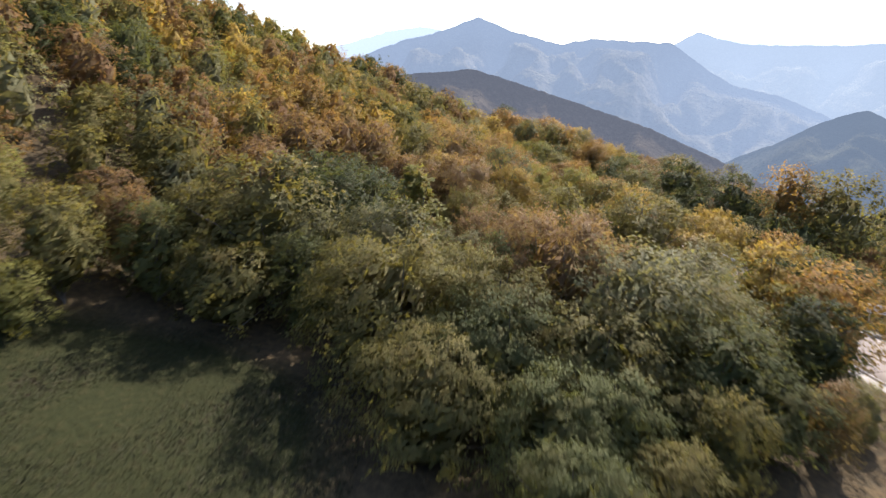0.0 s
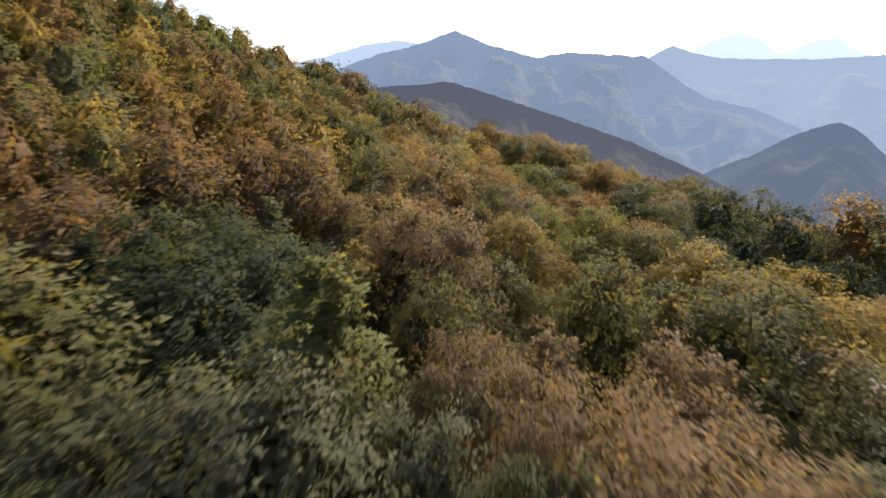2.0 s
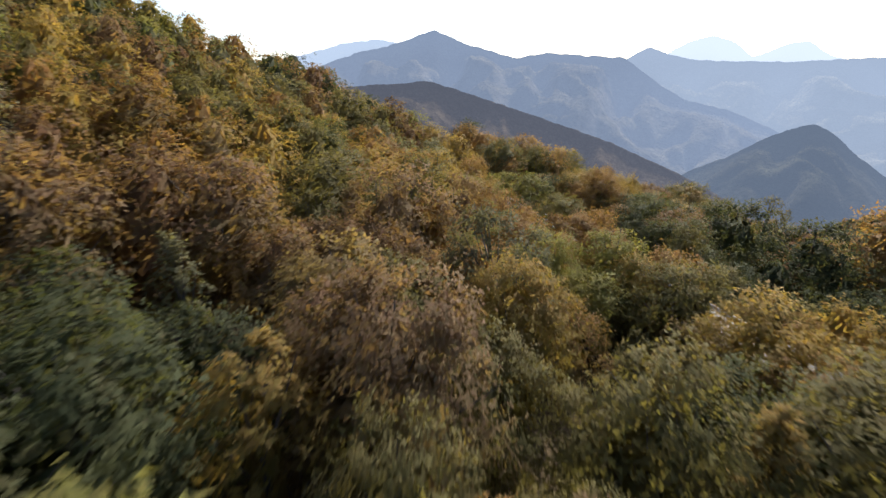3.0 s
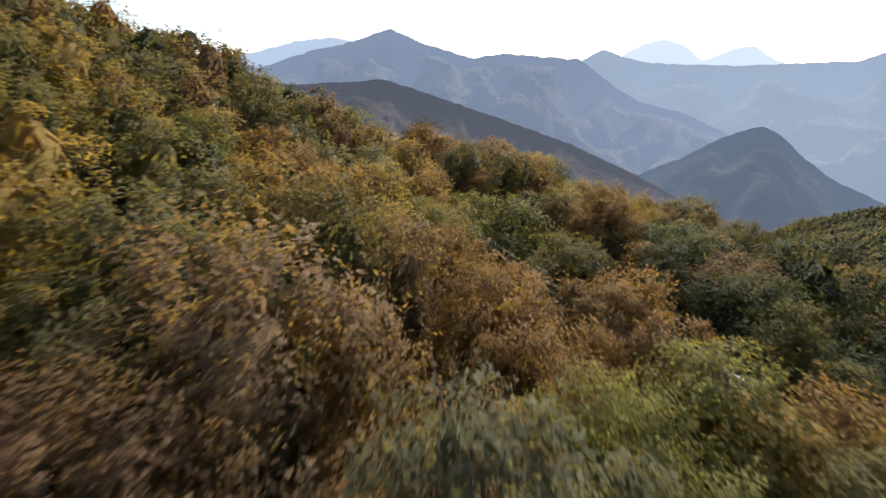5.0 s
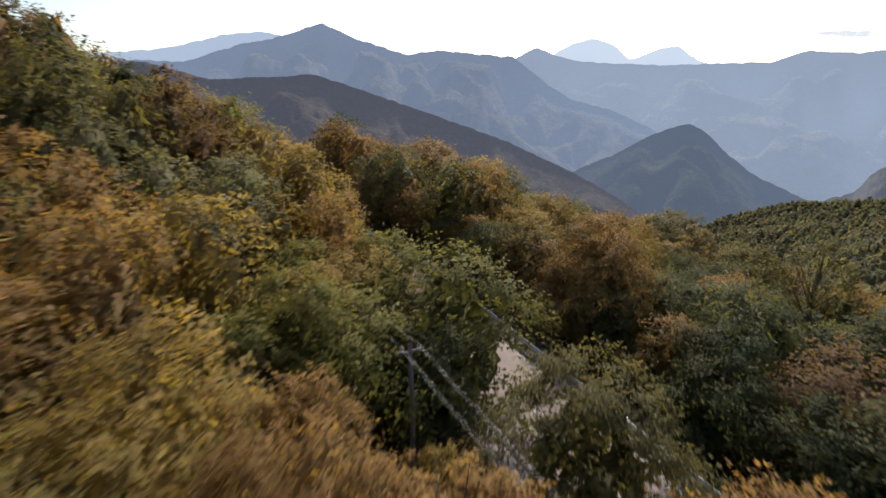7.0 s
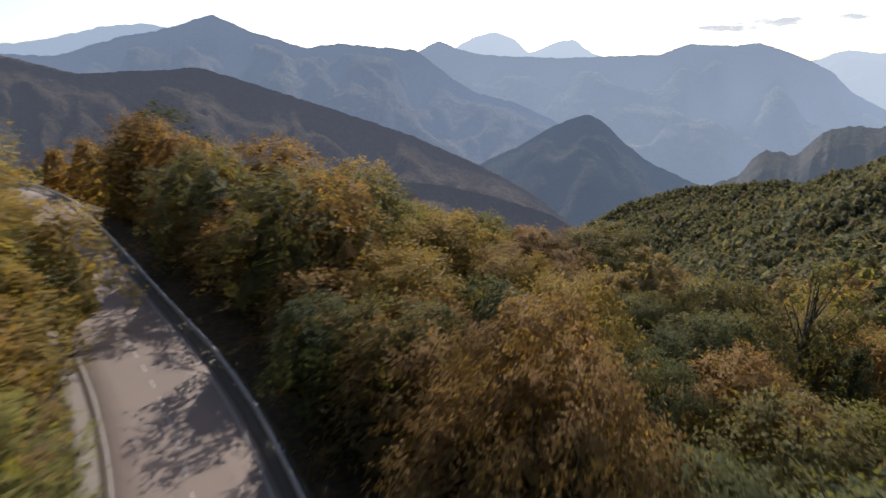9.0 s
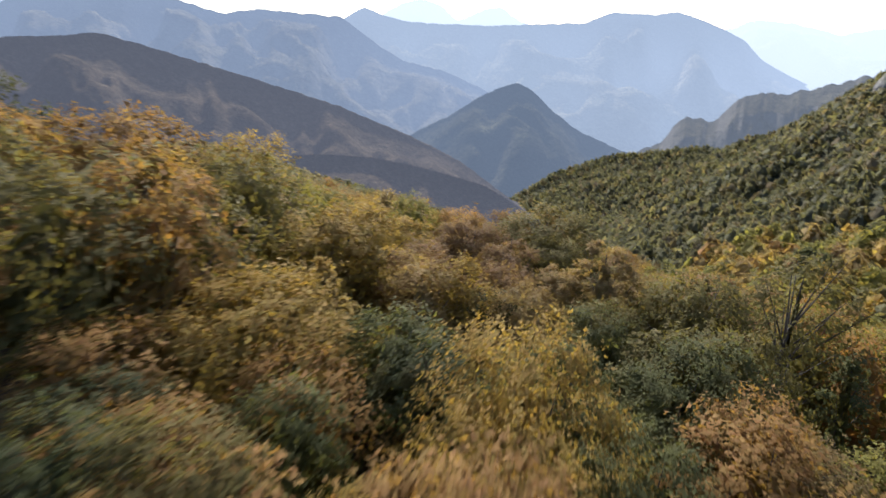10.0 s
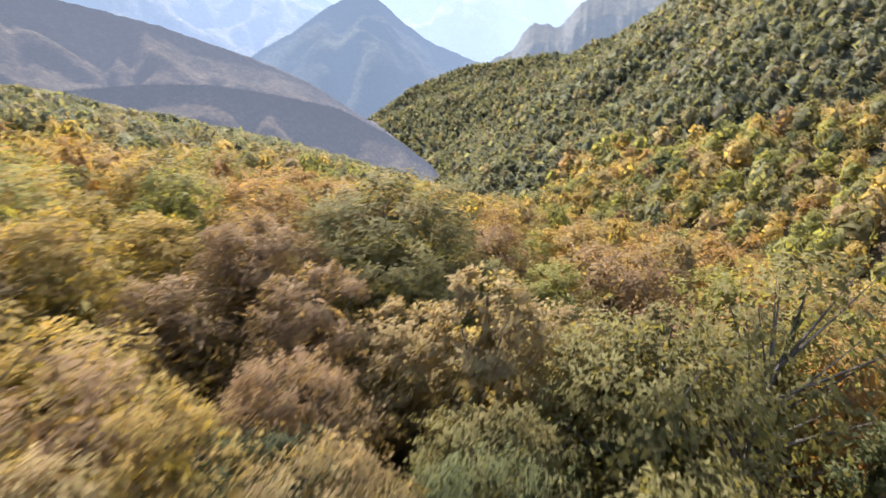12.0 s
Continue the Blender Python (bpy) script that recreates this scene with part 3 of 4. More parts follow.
# trees that can be told apart along the way
plant(-13.8, 41.0, 14.2, OLIVE, "dome", 1.2, note="at the edge of the clearing")
plant(-19.6, 41.8, 12.0, OLIVE, "dome", 1.0, note="at the edge of the clearing")
plant(-26.2, 29.6, 9.6, LIME, "dome", 0.9, note="at the edge of the clearing")
plant(-17.0, 36.4, 8.6, OLIVE, "bush", 0.7, note="at the edge of the clearing")
plant(-9.6, 36.4, 9.0, MOSS, "bush", 0.75, note="at the edge of the clearing")
plant(-27.5, 44.0, 13.0, RUST, "dome", 1.0)
plant(-2.9, 45.0, 12.8, LIME, "cone", 1.35, 0)
plant(-2.9, 29.4, 10.4, OLIVE, "bush", 1.15, 1)
plant(1.4, 32.4, 9.0, OLIVE, "bush", 1.0, 1)
plant(7.7, 33.4, 10.7, ROSE, "bush", 0.95)
plant(6.4, 38.6, 9.6, ROSE, "bush", 0.8)
plant(10.8, 29.6, 9.5, SAGE, "bush", 1.1, 1)
plant(3.0, 26.6, 8.2, MOSS, "bush", 1.15, 1)
plant(8.2, 25.4, 7.4, OLIVE, "bush", 1.1, 1)
plant(15.0, 25.5, 6.6, MOSS, "bush", 1.1, note="beside the road")
plant(13.5, 20.6, 5.1, OLIVE, "bush", 0.6, note="beside the road")
plant(16.2, 34.8, 7.6, SAGE, "bush", 1.15)
plant(3.2, 45.6, 8.4, ROSE, "bush", 0.85)
plant(21.8, 41.8, 4.2, SAGE, "bush", 0.9)
plant(12.4, 45.6, 7.6, ROSE, "bush", 0.8)
plant(20.6, 24.4, 3.6, ROSE, "bush", 0.55, note="beside the road")
plant(24.2, 26.6, 2.2, SAGE, "bush", 0.5, note="beside the road")
plant(23.6, 31.5, 5.4, DARK, "dome", 0.95)
plant(26.0, 41.0, 6.4, GOLD, "dome", 0.85)
plant(20.0, 54.4, 7.4, OLIVE, "dome", 1.1)
plant(28.5, 58.5, 4.5, GOLD, "dome", 1.0)
plant(36.7, 68.4, 0.8, GOLD, "dome", 1.0, note="below the road")
plant(44.6, 72.5, -1.4, AMBER, "dome", 0.9, note="below the road")
# three crowns tinted DARK for the deep shade on this flank
plant(-9.8, 49.5, 11.6, DARK, "dome", 1.1)
plant(-7.5, 54.0, 11.2, DARK, "dome", 1.0)
plant(-13.5, 54.8, 12.6, DARK, "dome", 1.0)
plant(-18.4, 56.2, 13.6, RUST, "dome", 1.1)
plant(1.0, 57.6, 11.4, ROSE, "dome", 0.95)
plant(1.4, 52.0, 8.8, OLIVE, "bush", 0.7)
plant(12.4, 57.0, 8.0, OLIVE, "bush", 0.85)
plant(-0.8, 66.0, 10.6, STRAW, "dome", 0.95)
plant(-9.2, 75.6, 14.0, RUST, "dome", 1.0)
plant(-17.0, 67.0, 16.0, RUST, "dome", 1.1)
plant(-22.0, 93.4, 20.2, AMBER, "dome", 1.0)
plant(8.4, 73.6, 10.3, SAGE, "thin", 1.0)
plant(-0.6, 22.4, 7.6, OLIVE, "bush", 1.1, 1, note="at the edge of the clearing")
plant(5.4, 20.6, 6.4, MOSS, "bush", 1.05, 1)
plant(25.4, 61.0, 5.4, OLIVE, "dome", 1.0, note="above the road")
plant(23.8, 69.5, 5.6, GOLD, "dome", 1.05, note="above the road")
plant(22.8, 77.0, 5.2, OLIVE, "dome", 1.0, note="above the road")
plant(21.4, 91.0, 4.6, AMBER, "dome", 0.9, note="above the road")
plant(24.2, 82.4, 4.6, AMBER, "dome", 0.9, note="above the road")
plant(20.0, 84.8, 5.8, LIME, "dome", 1.0, note="beside the road")
plant(1.0, 81.4, 12.2, ROSE, "bush", 0.9)
plant(4.9, 83.6, 9.0, AMBER, "bush", 0.8)
plant(-1.0, 77.0, 9.4, RUST, "bush", 0.8)
plant(12.8, 80.6, 6.8, LIME, "bush", 0.75)
plant(12.0, 90.2, 8.0, AMBER, "bush", 0.75)
plant(-5.2, 90.0, 12.4, OLIVE, "dome", 0.95)
plant(4.3, 96.2, 11.2, OLIVE, "bush", 0.8)
plant(7.4, 94.4, 9.4, ROSE, "bush", 0.7)
plant(10.6, 98.8, 7.8, AMBER, "bush", 0.75)
plant(7.2, 103.6, 8.6, GOLD, "bush", 0.7)
plant(11.0, 105.6, 5.6, AMBER, "bush", 0.7)
plant(15.8, 104.6, 2.6, GOLD, "bush", 0.5, note="beside the road")
plant(21.9, 97.3, 5.0, AMBER, "dome", 0.85, 1, note="beside the road")
plant(17.4, 91.4, 4.0, AMBER, "bush", 0.65, note="beside the road")
plant(20.7, 105.2, 5.1, OLIVE, "dome", 1.0, 1, note="beside the road")
plant(31.0, 93.6, 3.6, OLIVE, "dome", 0.75, note="below the road")
# DARK and MOSS crowns below the road carry its shade in their tint
plant(33.6, 96.8, 0.6, DARK, "dome", 0.95, note="below the road")
plant(34.8, 102.4, 2.5, MOSS, "dome", 1.0, note="below the road")
plant(36.6, 107.6, 2.3, RUST, "dome", 1.1, note="below the road")
plant(36.8, 116.0, 3.2, MOSS, "dome", 1.0, note="below the road")
plant(40.4, 117.4, 1.3, DARK, "dome", 1.0)
plant(46.2, 110.4, 2.9, DARK, "dome", 1.1)
plant(54.0, 107.0, 0.8, DARK, "dome", 1.1)
plant(-2.9, 121.0, 12.9, AMBER, "dome", 1.0)
plant(3.2, 111.8, 10.3, AMBER, "dome", 0.85)
plant(6.8, 117.2, 9.9, GOLD, "dome", 0.85)
plant(10.4, 113.6, 6.8, LIME, "dome", 0.7)
plant(-6.8, 114.4, 14.4, MOSS, "dome", 0.75)
plant(-11.6, 111.2, 16.6, OLIVE, "dome", 1.0)
plant(19.3, 118.0, 6.2, LIME, "dome", 1.12, 1, note="beside the road")
plant(16.6, 126.4, 5.2, LIME, "dome", 0.75, note="beside the road")
plant(11.4, 140.2, 9.8, GOLD, "dome", 0.95, note="beside the road")
plant(14.2, 150.0, 6.0, GOLD, "dome", 0.95, note="beside the road")
plant(14.4, 141.0, 4.6, GOLD, "dome", 0.75, note="beside the road")
plant(14.0, 132.6, 6.8, AMBER, "dome", 0.8, note="beside the road")
plant(6.8, 131.0, 10.0, SAGE, "thin", 0.9)
plant(0.8, 145.8, 16.7, RUST, "cone", 1.0)
plant(-12.0, 151.8, 22.2, DARK, "cone", 1.1)
plant(-6.8, 141.0, 18.0, OLIVE, "dome", 1.0)
plant(-15.0, 135.0, 19.6, OLIVE, "dome", 1.1)
plant(27.0, 134.8, 3.4, DARK, "dome", 0.75, note="below the guardrail")
plant(29.4, 133.0, 3.6, OLIVE, "dome", 0.75, note="below the guardrail")
plant(27.0, 146.6, 7.3, OLIVE, "dome", 0.95, note="below the guardrail")
plant(30.0, 148.0, 6.8, AMBER, "dome", 0.85, note="below the guardrail")
plant(23.6, 159.0, 7.8, SAGE, "dome", 0.85, note="below the guardrail")
plant(33.2, 136.2, 1.7, MOSS, "dome", 0.7)
plant(34.8, 145.0, 2.0, GOLD, "dome", 0.75)
plant(33.4, 150.8, 4.0, OLIVE, "dome", 0.85)
plant(37.4, 160.0, 4.7, OLIVE, "dome", 0.95)
plant(28.4, 166.0, 7.4, AMBER, "dome", 1.2, note="below the guardrail")
plant(42.6, 156.0, 1.3, GOLD, "dome", 1.0)
plant(32.6, 181.0, 6.2, AMBER, "dome", 1.2)
plant(18.4, 182.0, 9.4, AMBER, "dome", 1.1)
plant(20.2, 191.0, 9.6, DARK, "dome", 1.2)
plant(41.8, 183.0, 2.8, GOLD, "dome", 1.0)
plant(32.4, 126.6, 5.3, AMBER, "bush", 0.8, note="below the guardrail")
plant(39.2, 133.4, 3.2, GOLD, "bush", 0.75)
plant(36.2, 129.8, 2.6, GOLD, "bush", 0.7)
plant(38.4, 140.4, 0.9, MOSS, "dome", 0.8)
plant(44.2, 149.4, -0.9, STRAW, "dome", 0.8)
plant(45.8, 151.8, -0.9, ROSE, "bush", 0.8)
plant(46.8, 149.0, -1.4, GOLD, "bush", 0.7)
plant(49.6, 145.4, -2.4, STRAW, "bush", 0.7)
plant(51.6, 150.8, -3.2, ROSE, "bush", 0.75)
plant(51.4, 131.6, -2.7, AMBER, "bush", 0.7)
plant(54.0, 135.6, -2.8, MOSS, "dome", 0.9)
plant(57.2, 136.6, -3.6, OLIVE, "bush", 0.8)
plant(61.0, 142.8, -3.1, OLIVE, "dome", 0.95)
plant(70.0, 141.4, -2.9, OLIVE, "thin", 0.95)
plant(58.6, 149.2, -1.9, STRAW, "cone", 1.1, 1)
plant(64.2, 161.6, -3.3, OLIVE, "dome", 1.25)
plant(56.6, 162.8, -3.4, ROSE, "dome", 0.9)
plant(78.0, 152.4, -10.0, ROSE, "dome", 0.9)
plant(53.4, 143.6, -3.9, MOSS, "bush", 0.8)
plant(44.6, 138.0, -1.0, MOSS, "bush", 0.75)
plant(47.4, 166.0, -1.4, GOLD, "dome", 0.9)
plant(67.0, 109.0, 1.4, AMBER, "dome", 1.1)
plant(73.0, 104.0, 0.6, OLIVE, "dome", 1.2)
seen_x, seen_y, seen_h = (np.array(v) for v in list(zip(*canopy))[:3])
seen_tint = [c[3] for c in canopy]


def usual_height(x, y):
    """How tall the trees stand about a place, after those that can be told apart."""
    w = 1 / ((seen_x - x) ** 2 + (seen_y - y) ** 2 + 9.0) ** 1.5
    far = 1 / 30.0 ** 3
    return float((w @ seen_h + far * 8.5) / (w.sum() + far))


def free(x, y, gap):
    if meadow(x, y) > 0.25 or (-3.5 > x > -33 and 2 < y < 31):
        return False
    d = float(road_offset(x, y))
    if -5.6 < d < 7.2:
        return False
    return all((x - px) ** 2 + (y - py) ** 2 > (gap * (0.55 + 0.2 * pr)) ** 2 for px, py, pr in planted)


def wood_tint(x, y, r):
    """Rust and brown above, gold towards the crest, green and olive below; often like the neighbour. In some stretches
    darker or brighter picks stand for shade and light.
    """
    gap = (seen_x - x) ** 2 + (seen_y - y) ** 2
    if gap.min() < 150 and r.uniform() < 0.5:
        return TINTS[seen_tint[int(gap.argmin())]]
    up = float(np.clip((-(x - (-19 + 0.29 * (y - 52)))) / 38, 0, 1))
    g = float(np.clip((y - 90) / 90, 0, 1))
    lo = float(np.clip((56 - y) / 30, 0, 1)) * (1 - up)
    green, red = 1 + 1.6 * lo, 1 - 0.75 * lo
    east = float(np.clip((x - 34) / 22, 0, 1))
    if y < 46 and x > -14 and x < 26:
        return TINTS[r.choice([0, 0, 1, 8, 8, 9])]
    if y > 165 and x < 130:
        return TINTS[r.choice([3, 3, 7, 7, 4, 0, 9])]
    if 122 < y < 138 and 28 < x < 45:
        return TINTS[r.choice([0, 1, 1, 2, 8])]
    # dark picks: the shade below the road is painted into the leaves
    if 90 < y < 122 and x > 26:
        return TINTS[r.choice([1, 2, 2, 2, 5])]
    # gold picks brighten the crest, for the light that shines through it
    if 118 < y < 166 and -2 < x < 30:
        return TINTS[r.choice([3, 3, 3, 4, 7, 9])]
    if 84 < y < 128 and x < 17 and up < 0.6:
        return TINTS[r.choice([3, 3, 4, 7, 9, 0])]
    if 60 < y < 92 and x < 9 and up < 0.5:
        return TINTS[r.choice([0, 0, 3, 4, 5, 5, 8])]
    if y > 138 and 20 < x < 45:
        return TINTS[r.choice([3, 7, 7, 9, 4, 0])]
    # dark picks imitate the deep shade past the clearing
    if 44 < y < 66 and -22 < x < -4:
        return TINTS[r.choice([1, 2, 2, 2, 5])]
    mid_gold = 2.0 if 85 < y < 130 and x < 34 else 0.0
    late = 0.35 if (y > 138 and x > 28) or (y > 128 and x > 46) else 1.0
    w = np.array([3.0 * green, 2.0 * green * late, 1.3 * green * late, (0.9 + 1.8 * g + mid_gold) * (1 - 0.3 * east), (0.9 + 1.4 * g + 0.5 * up + 0.8 * east) * red, (0.8 + 2.0 * up) * red, (1.3 + 0.8 * east) * red, 1.3 + 2.6 * east, 1.8 * green * late, 1.0 + east])
    return TINTS[r.choice(10, p=w / w.sum())]


# rows that stand along the road and shade it
for y in np.arange(36, 165, 4.6):
    if 99 < y < 110:
        continue
    x = float(np.interp(y, road_y, road_x)) - rng.uniform(6.2, 7.6)
    if free(x, y, 1.5):
        plant(x, y, float(land(x, y)) + (rng.uniform(7.0, 9.0) if y < 100 else min(8.5, usual_height(x, y)) * rng.uniform(0.7, 0.95)), TINTS[rng.choice([0, 1, 3, 4, 7, 9])], rng.choice(["dome", "dome", "bush"]), rng.uniform(0.9, 1.1), note="above the road")
# up to y = 114 dark tints imitate the shaded sides of these trees
for y in np.arange(100, 172, 5.2):
    x = float(np.interp(y, road_y, road_x)) + rng.uniform(7.4, 9.0)
    if free(x, y, 1.0):
        plant(x, y, float(land(x, y)) + min(8.0, usual_height(x, y)) * rng.uniform(0.7, 0.9), TINTS[rng.choice([1, 2, 4] if y < 114 else [0, 4, 4, 3])], "dome", rng.uniform(0.9, 1.1), note="below the guardrail")
# mostly dark tints, with the shade below the road painted in
for y in np.arange(40, 98, 6.0):
    x = float(np.interp(y, road_y, road_x)) + rng.uniform(7.4, 9.4)
    if free(x, y, 1.3):
        plant(x, y, float(land(x, y)) + min(8.0, usual_height(x, y)) * rng.uniform(0.75, 0.95), TINTS[rng.choice([0, 1, 2, 2, 4])], "dome", rng.uniform(0.9, 1.1), note="below the road")


def scatter(r, count, xs, ys, gap, keep):
    """Places about gap apart: one to a cell of an unseen grid."""
    taken, out = set(), []
    for _ in range(count):
        x, y = r.uniform(*xs), r.uniform(*ys)
        cell = (int(x // gap), int(y // gap))
        if cell in taken:
            continue
        shift = 0.5 * gap * (cell[1] % 2)
        x, y = (cell[0] + r.uniform(0.15, 0.85)) * gap + shift, (cell[1] + r.uniform(0.15, 0.85)) * gap
        if not keep(x, y):
            continue
        taken.add(cell)
        out.append((x, y))
    return np.array(out)


r2 = np.random.default_rng(5)


def keep_wood(x, y):
    bearing = math.degrees(math.atan2(x - 8, y + 4))
    return from_axis(x, y) < 125 and x < 145 and -46 < bearing < 80 and not (y < 118 and x > 0.85 * y + 14) and free(x, y, 2.0) and not (y < 27 and x < 2) and not (y < 50 and x > 0.69 * y + 1.5) and not (100 < y < 113.5 and 9.5 < x < 20)


wood = scatter(r2, 26000, (-115, 190), (12, 262), 6.4, keep_wood)
wood = wood[np.argsort([from_axis(x, y) for x, y in wood])]
own = max(0, 330 - len(planted))
for x, y in wood[:own]:
    tall = max(2.4, min(12.5, usual_height(x, y)) * rng.uniform(0.62, 0.97))
    kind = rng.choice(["dome", "dome", "dome", "dome", "bush", "bush", "bush" if y < 48 or tall < 5 else "cone"])
    plant(x, y, float(land(x, y)) + tall, wood_tint(x, y, rng), kind, rng.uniform(0.85, 1.1))
near_edge = [(x, y) for x, y in wood[own:] if y < 44 and x < -16 and x > -40]
for x, y in near_edge:
    plant(x, y, float(land(x, y)) + rng.uniform(6.0, 8.5), TINTS[rng.choice([0, 1, 5, 9])], "dome", rng.uniform(0.8, 1.0), note="beyond the clearing")
for kind_of in (*CLOSE.values(), *FINE.values(), *PLAIN.values()):
    for p in kind_of:
        for ch in (*p.children, p):
            bpy.data.objects.remove(ch)


# ---- the woods further off, past counting ----
def woods(name, label, places, heights, tints, boughs, sprays, per, size, seed, girth=0.48, solid=0.62, rings=4, sides=8):
    r = np.random.default_rng(seed)
    vs, fs, cols, ns, base = [], [], [], [], 0
    ground_z = land(places[:, 0], places[:, 1])
    for (x, y), gz, h, t in zip(places, ground_z, heights, tints):
        wide = h * girth * r.uniform(0.8, 1.2)
        v, f, soft = leafage(r, h, wide, 0.1, "dome", boughs, sprays, per, size, (h * 0.9, wide * solid, 0.12, "dome", rings, sides))
        ns.append(soft)
        vs.append(v + np.array([x, y, gz - 0.2]))
        fs.append(f + base)
        base += len(v)
        cols.append(np.tile(np.append(np.array(t) * r.uniform(0.86, 1.14), 1.0), (len(v), 1)))
    me = mesh_from(name, np.concatenate(vs), np.concatenate(fs), LEAF_WOODS, True, np.concatenate(ns))
    att = me.color_attributes.new("tint", 'FLOAT_COLOR', 'POINT')
    att.data.foreach_set("color", np.concatenate(cols).astype(np.float32).ravel())
    return tagged(new(name, me), label, "woods", kind="stuff")


def tints_of(places):
    return [wood_tint(x, y, r2) for x, y in places]


rest = np.array([(x, y) for x, y in wood[own:] if not (y < 44 and x < -16 and x > -40)])
mid, behind, back = rest[:300], rest[300:800], rest[800:]
tall_of = lambda places: [min(12.0, usual_height(x, y)) * r2.uniform(0.75, 1.1) for x, y in places]
woods("mid_woods", "autumn beech wood in olive, gold and rust", mid, tall_of(mid), tints_of(mid), 20, 14, 6, 0.29, 6, 0.47, 0.36, 8, 12)
woods("hillside_woods", "autumn beech wood on the steep hillside", behind, tall_of(behind), tints_of(behind), 16, 9, 5, 0.4, 9, 0.47, 0.42, 7, 10)
woods("back_woods", "autumn beech wood climbing to the crest", back, tall_of(back), tints_of(back), 14, 8, 5, 0.48, 8, 0.48, 0.6, 6)


def keep_far(x, y):
    near = math.hypot(x - 30, y - 112)
    bearing = math.degrees(math.atan2(x - 30, y - 97))
    return (from_axis(x, y) > 122 or x > 145) and near < 1150 and -30 < bearing < 98 and r2.uniform() < 1.4 - near / 1500


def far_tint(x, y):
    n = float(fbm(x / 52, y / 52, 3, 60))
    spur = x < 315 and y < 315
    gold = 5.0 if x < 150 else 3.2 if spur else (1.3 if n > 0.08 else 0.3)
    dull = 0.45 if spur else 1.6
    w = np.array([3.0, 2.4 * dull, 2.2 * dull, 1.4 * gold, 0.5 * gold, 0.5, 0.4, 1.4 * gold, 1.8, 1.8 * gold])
    # the sunlit spur is painted a little brighter than the hill beyond
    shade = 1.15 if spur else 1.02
    # haze over the far hill is mixed into the leaf tints as grey-green
    pick, haze_grey = TINTS[r2.choice(10, p=w / w.sum())], (0.165, 0.165, 0.125)
    haze_share = 0.15 if spur else 0.65
    return tuple(shade * ((1 - haze_share) * c + haze_share * d) for c, d in zip(pick, haze_grey))


near_far = scatter(r2, 30000, (100, 330), (90, 400), 6.6, lambda x, y: keep_far(x, y) and math.hypot(x - 45, y - 136) < 260)
wide_far = scatter(r2, 80000, (-190, 900), (-40, 1150), 7.7, lambda x, y: keep_far(x, y) and (math.hypot(x - 45, y - 136) >= 260 or x <= 100))
far = np.concatenate([near_far, wide_far])
away = np.hypot(far[:, 0] - 45, far[:, 1] - 136)
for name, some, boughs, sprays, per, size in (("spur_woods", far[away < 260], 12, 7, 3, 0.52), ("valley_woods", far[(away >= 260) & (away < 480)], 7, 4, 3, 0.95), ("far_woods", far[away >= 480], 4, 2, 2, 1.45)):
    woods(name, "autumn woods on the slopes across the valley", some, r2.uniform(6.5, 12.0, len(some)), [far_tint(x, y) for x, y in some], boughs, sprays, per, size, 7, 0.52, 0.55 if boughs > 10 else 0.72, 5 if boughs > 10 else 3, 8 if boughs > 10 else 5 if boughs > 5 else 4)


# ---- crags near the crest across the valley ----
def rock_outcrop(x, y, wide, tall, turn, seed):
    r = np.random.default_rng(seed)
    rings, sides = 9, 22
    u = np.linspace(0, 1, rings)[:, None]
    a = np.linspace(0, 2 * math.pi, sides, endpoint=False)[None, :]
    body = (1 - u ** 2.2 * 0.75) * (1 + 0.55 * fbm(3 * np.cos(a) + seed, 3 * np.sin(a) + u * 1.2, 4, seed) + 0.25 * fbm(7 * np.cos(a), 7 * np.sin(a) + u, 3, seed + 5))
    px, py = wide * 0.5 * body * np.cos(a), wide * 0.33 * body * np.sin(a)
    pz = tall * (u * 1.25 - 0.25) * (1 + 0.3 * fbm(2 * np.cos(a) + 5, 2 * np.sin(a), 3, seed + 9)) + 0 * a
    v = np.stack([px, py, pz], -1).reshape(-1, 3)
    v = np.concatenate([v, [[0, 0, tall * 0.98]]])
    q = grid_faces(rings, sides, True)
    last, k = (rings - 1) * sides, np.arange(sides)
    f = np.concatenate([q[:, [0, 1, 2]], q[:, [0, 2, 3]], np.stack([last + k, last + (k + 1) % sides, 0 * k + len(v) - 1], 1)])
    ob = new("rock_outcrop", mesh_from("rock_outcrop", v, f, CRAG))
    ob.matrix_world = pose(x, y, float(land(x, y)), 0, 0, turn)
    tagged(ob, "bare grey limestone crag among trees on the crest", "rock", "crags on the crest")


def crag_material():
    m = Nodes("limestone")
    p = m.place()
    big, fine = m.noise(0.12, 5, 0.65, p), m.noise(0.9, 6, 0.7, p)
    col = m.mix(m.ramp(fine, [(0.3, (0.13, 0.125, 0.12)), (0.7, (0.33, 0.31, 0.285))]), (0.12, 0.12, 0.07), m.add("MapRange", {"Value": big, "From Min": 0.52, "From Max": 0.66}).outputs[0])
    return m.surface(col, 0.9, normal=m.bump(fine, 1.0, 1.2))


CRAG = crag_material()
for k, (x, y, wide, tall) in enumerate(((640, 388, 30, 20), (612, 372, 18, 13), (700, 392, 34, 22), (738, 368, 40, 24), (498, 276, 24, 13), (522, 290, 20, 15), (662, 345, 26, 18))):
    rock_outcrop(x, y, wide, tall, 40 * k, 100 + k)


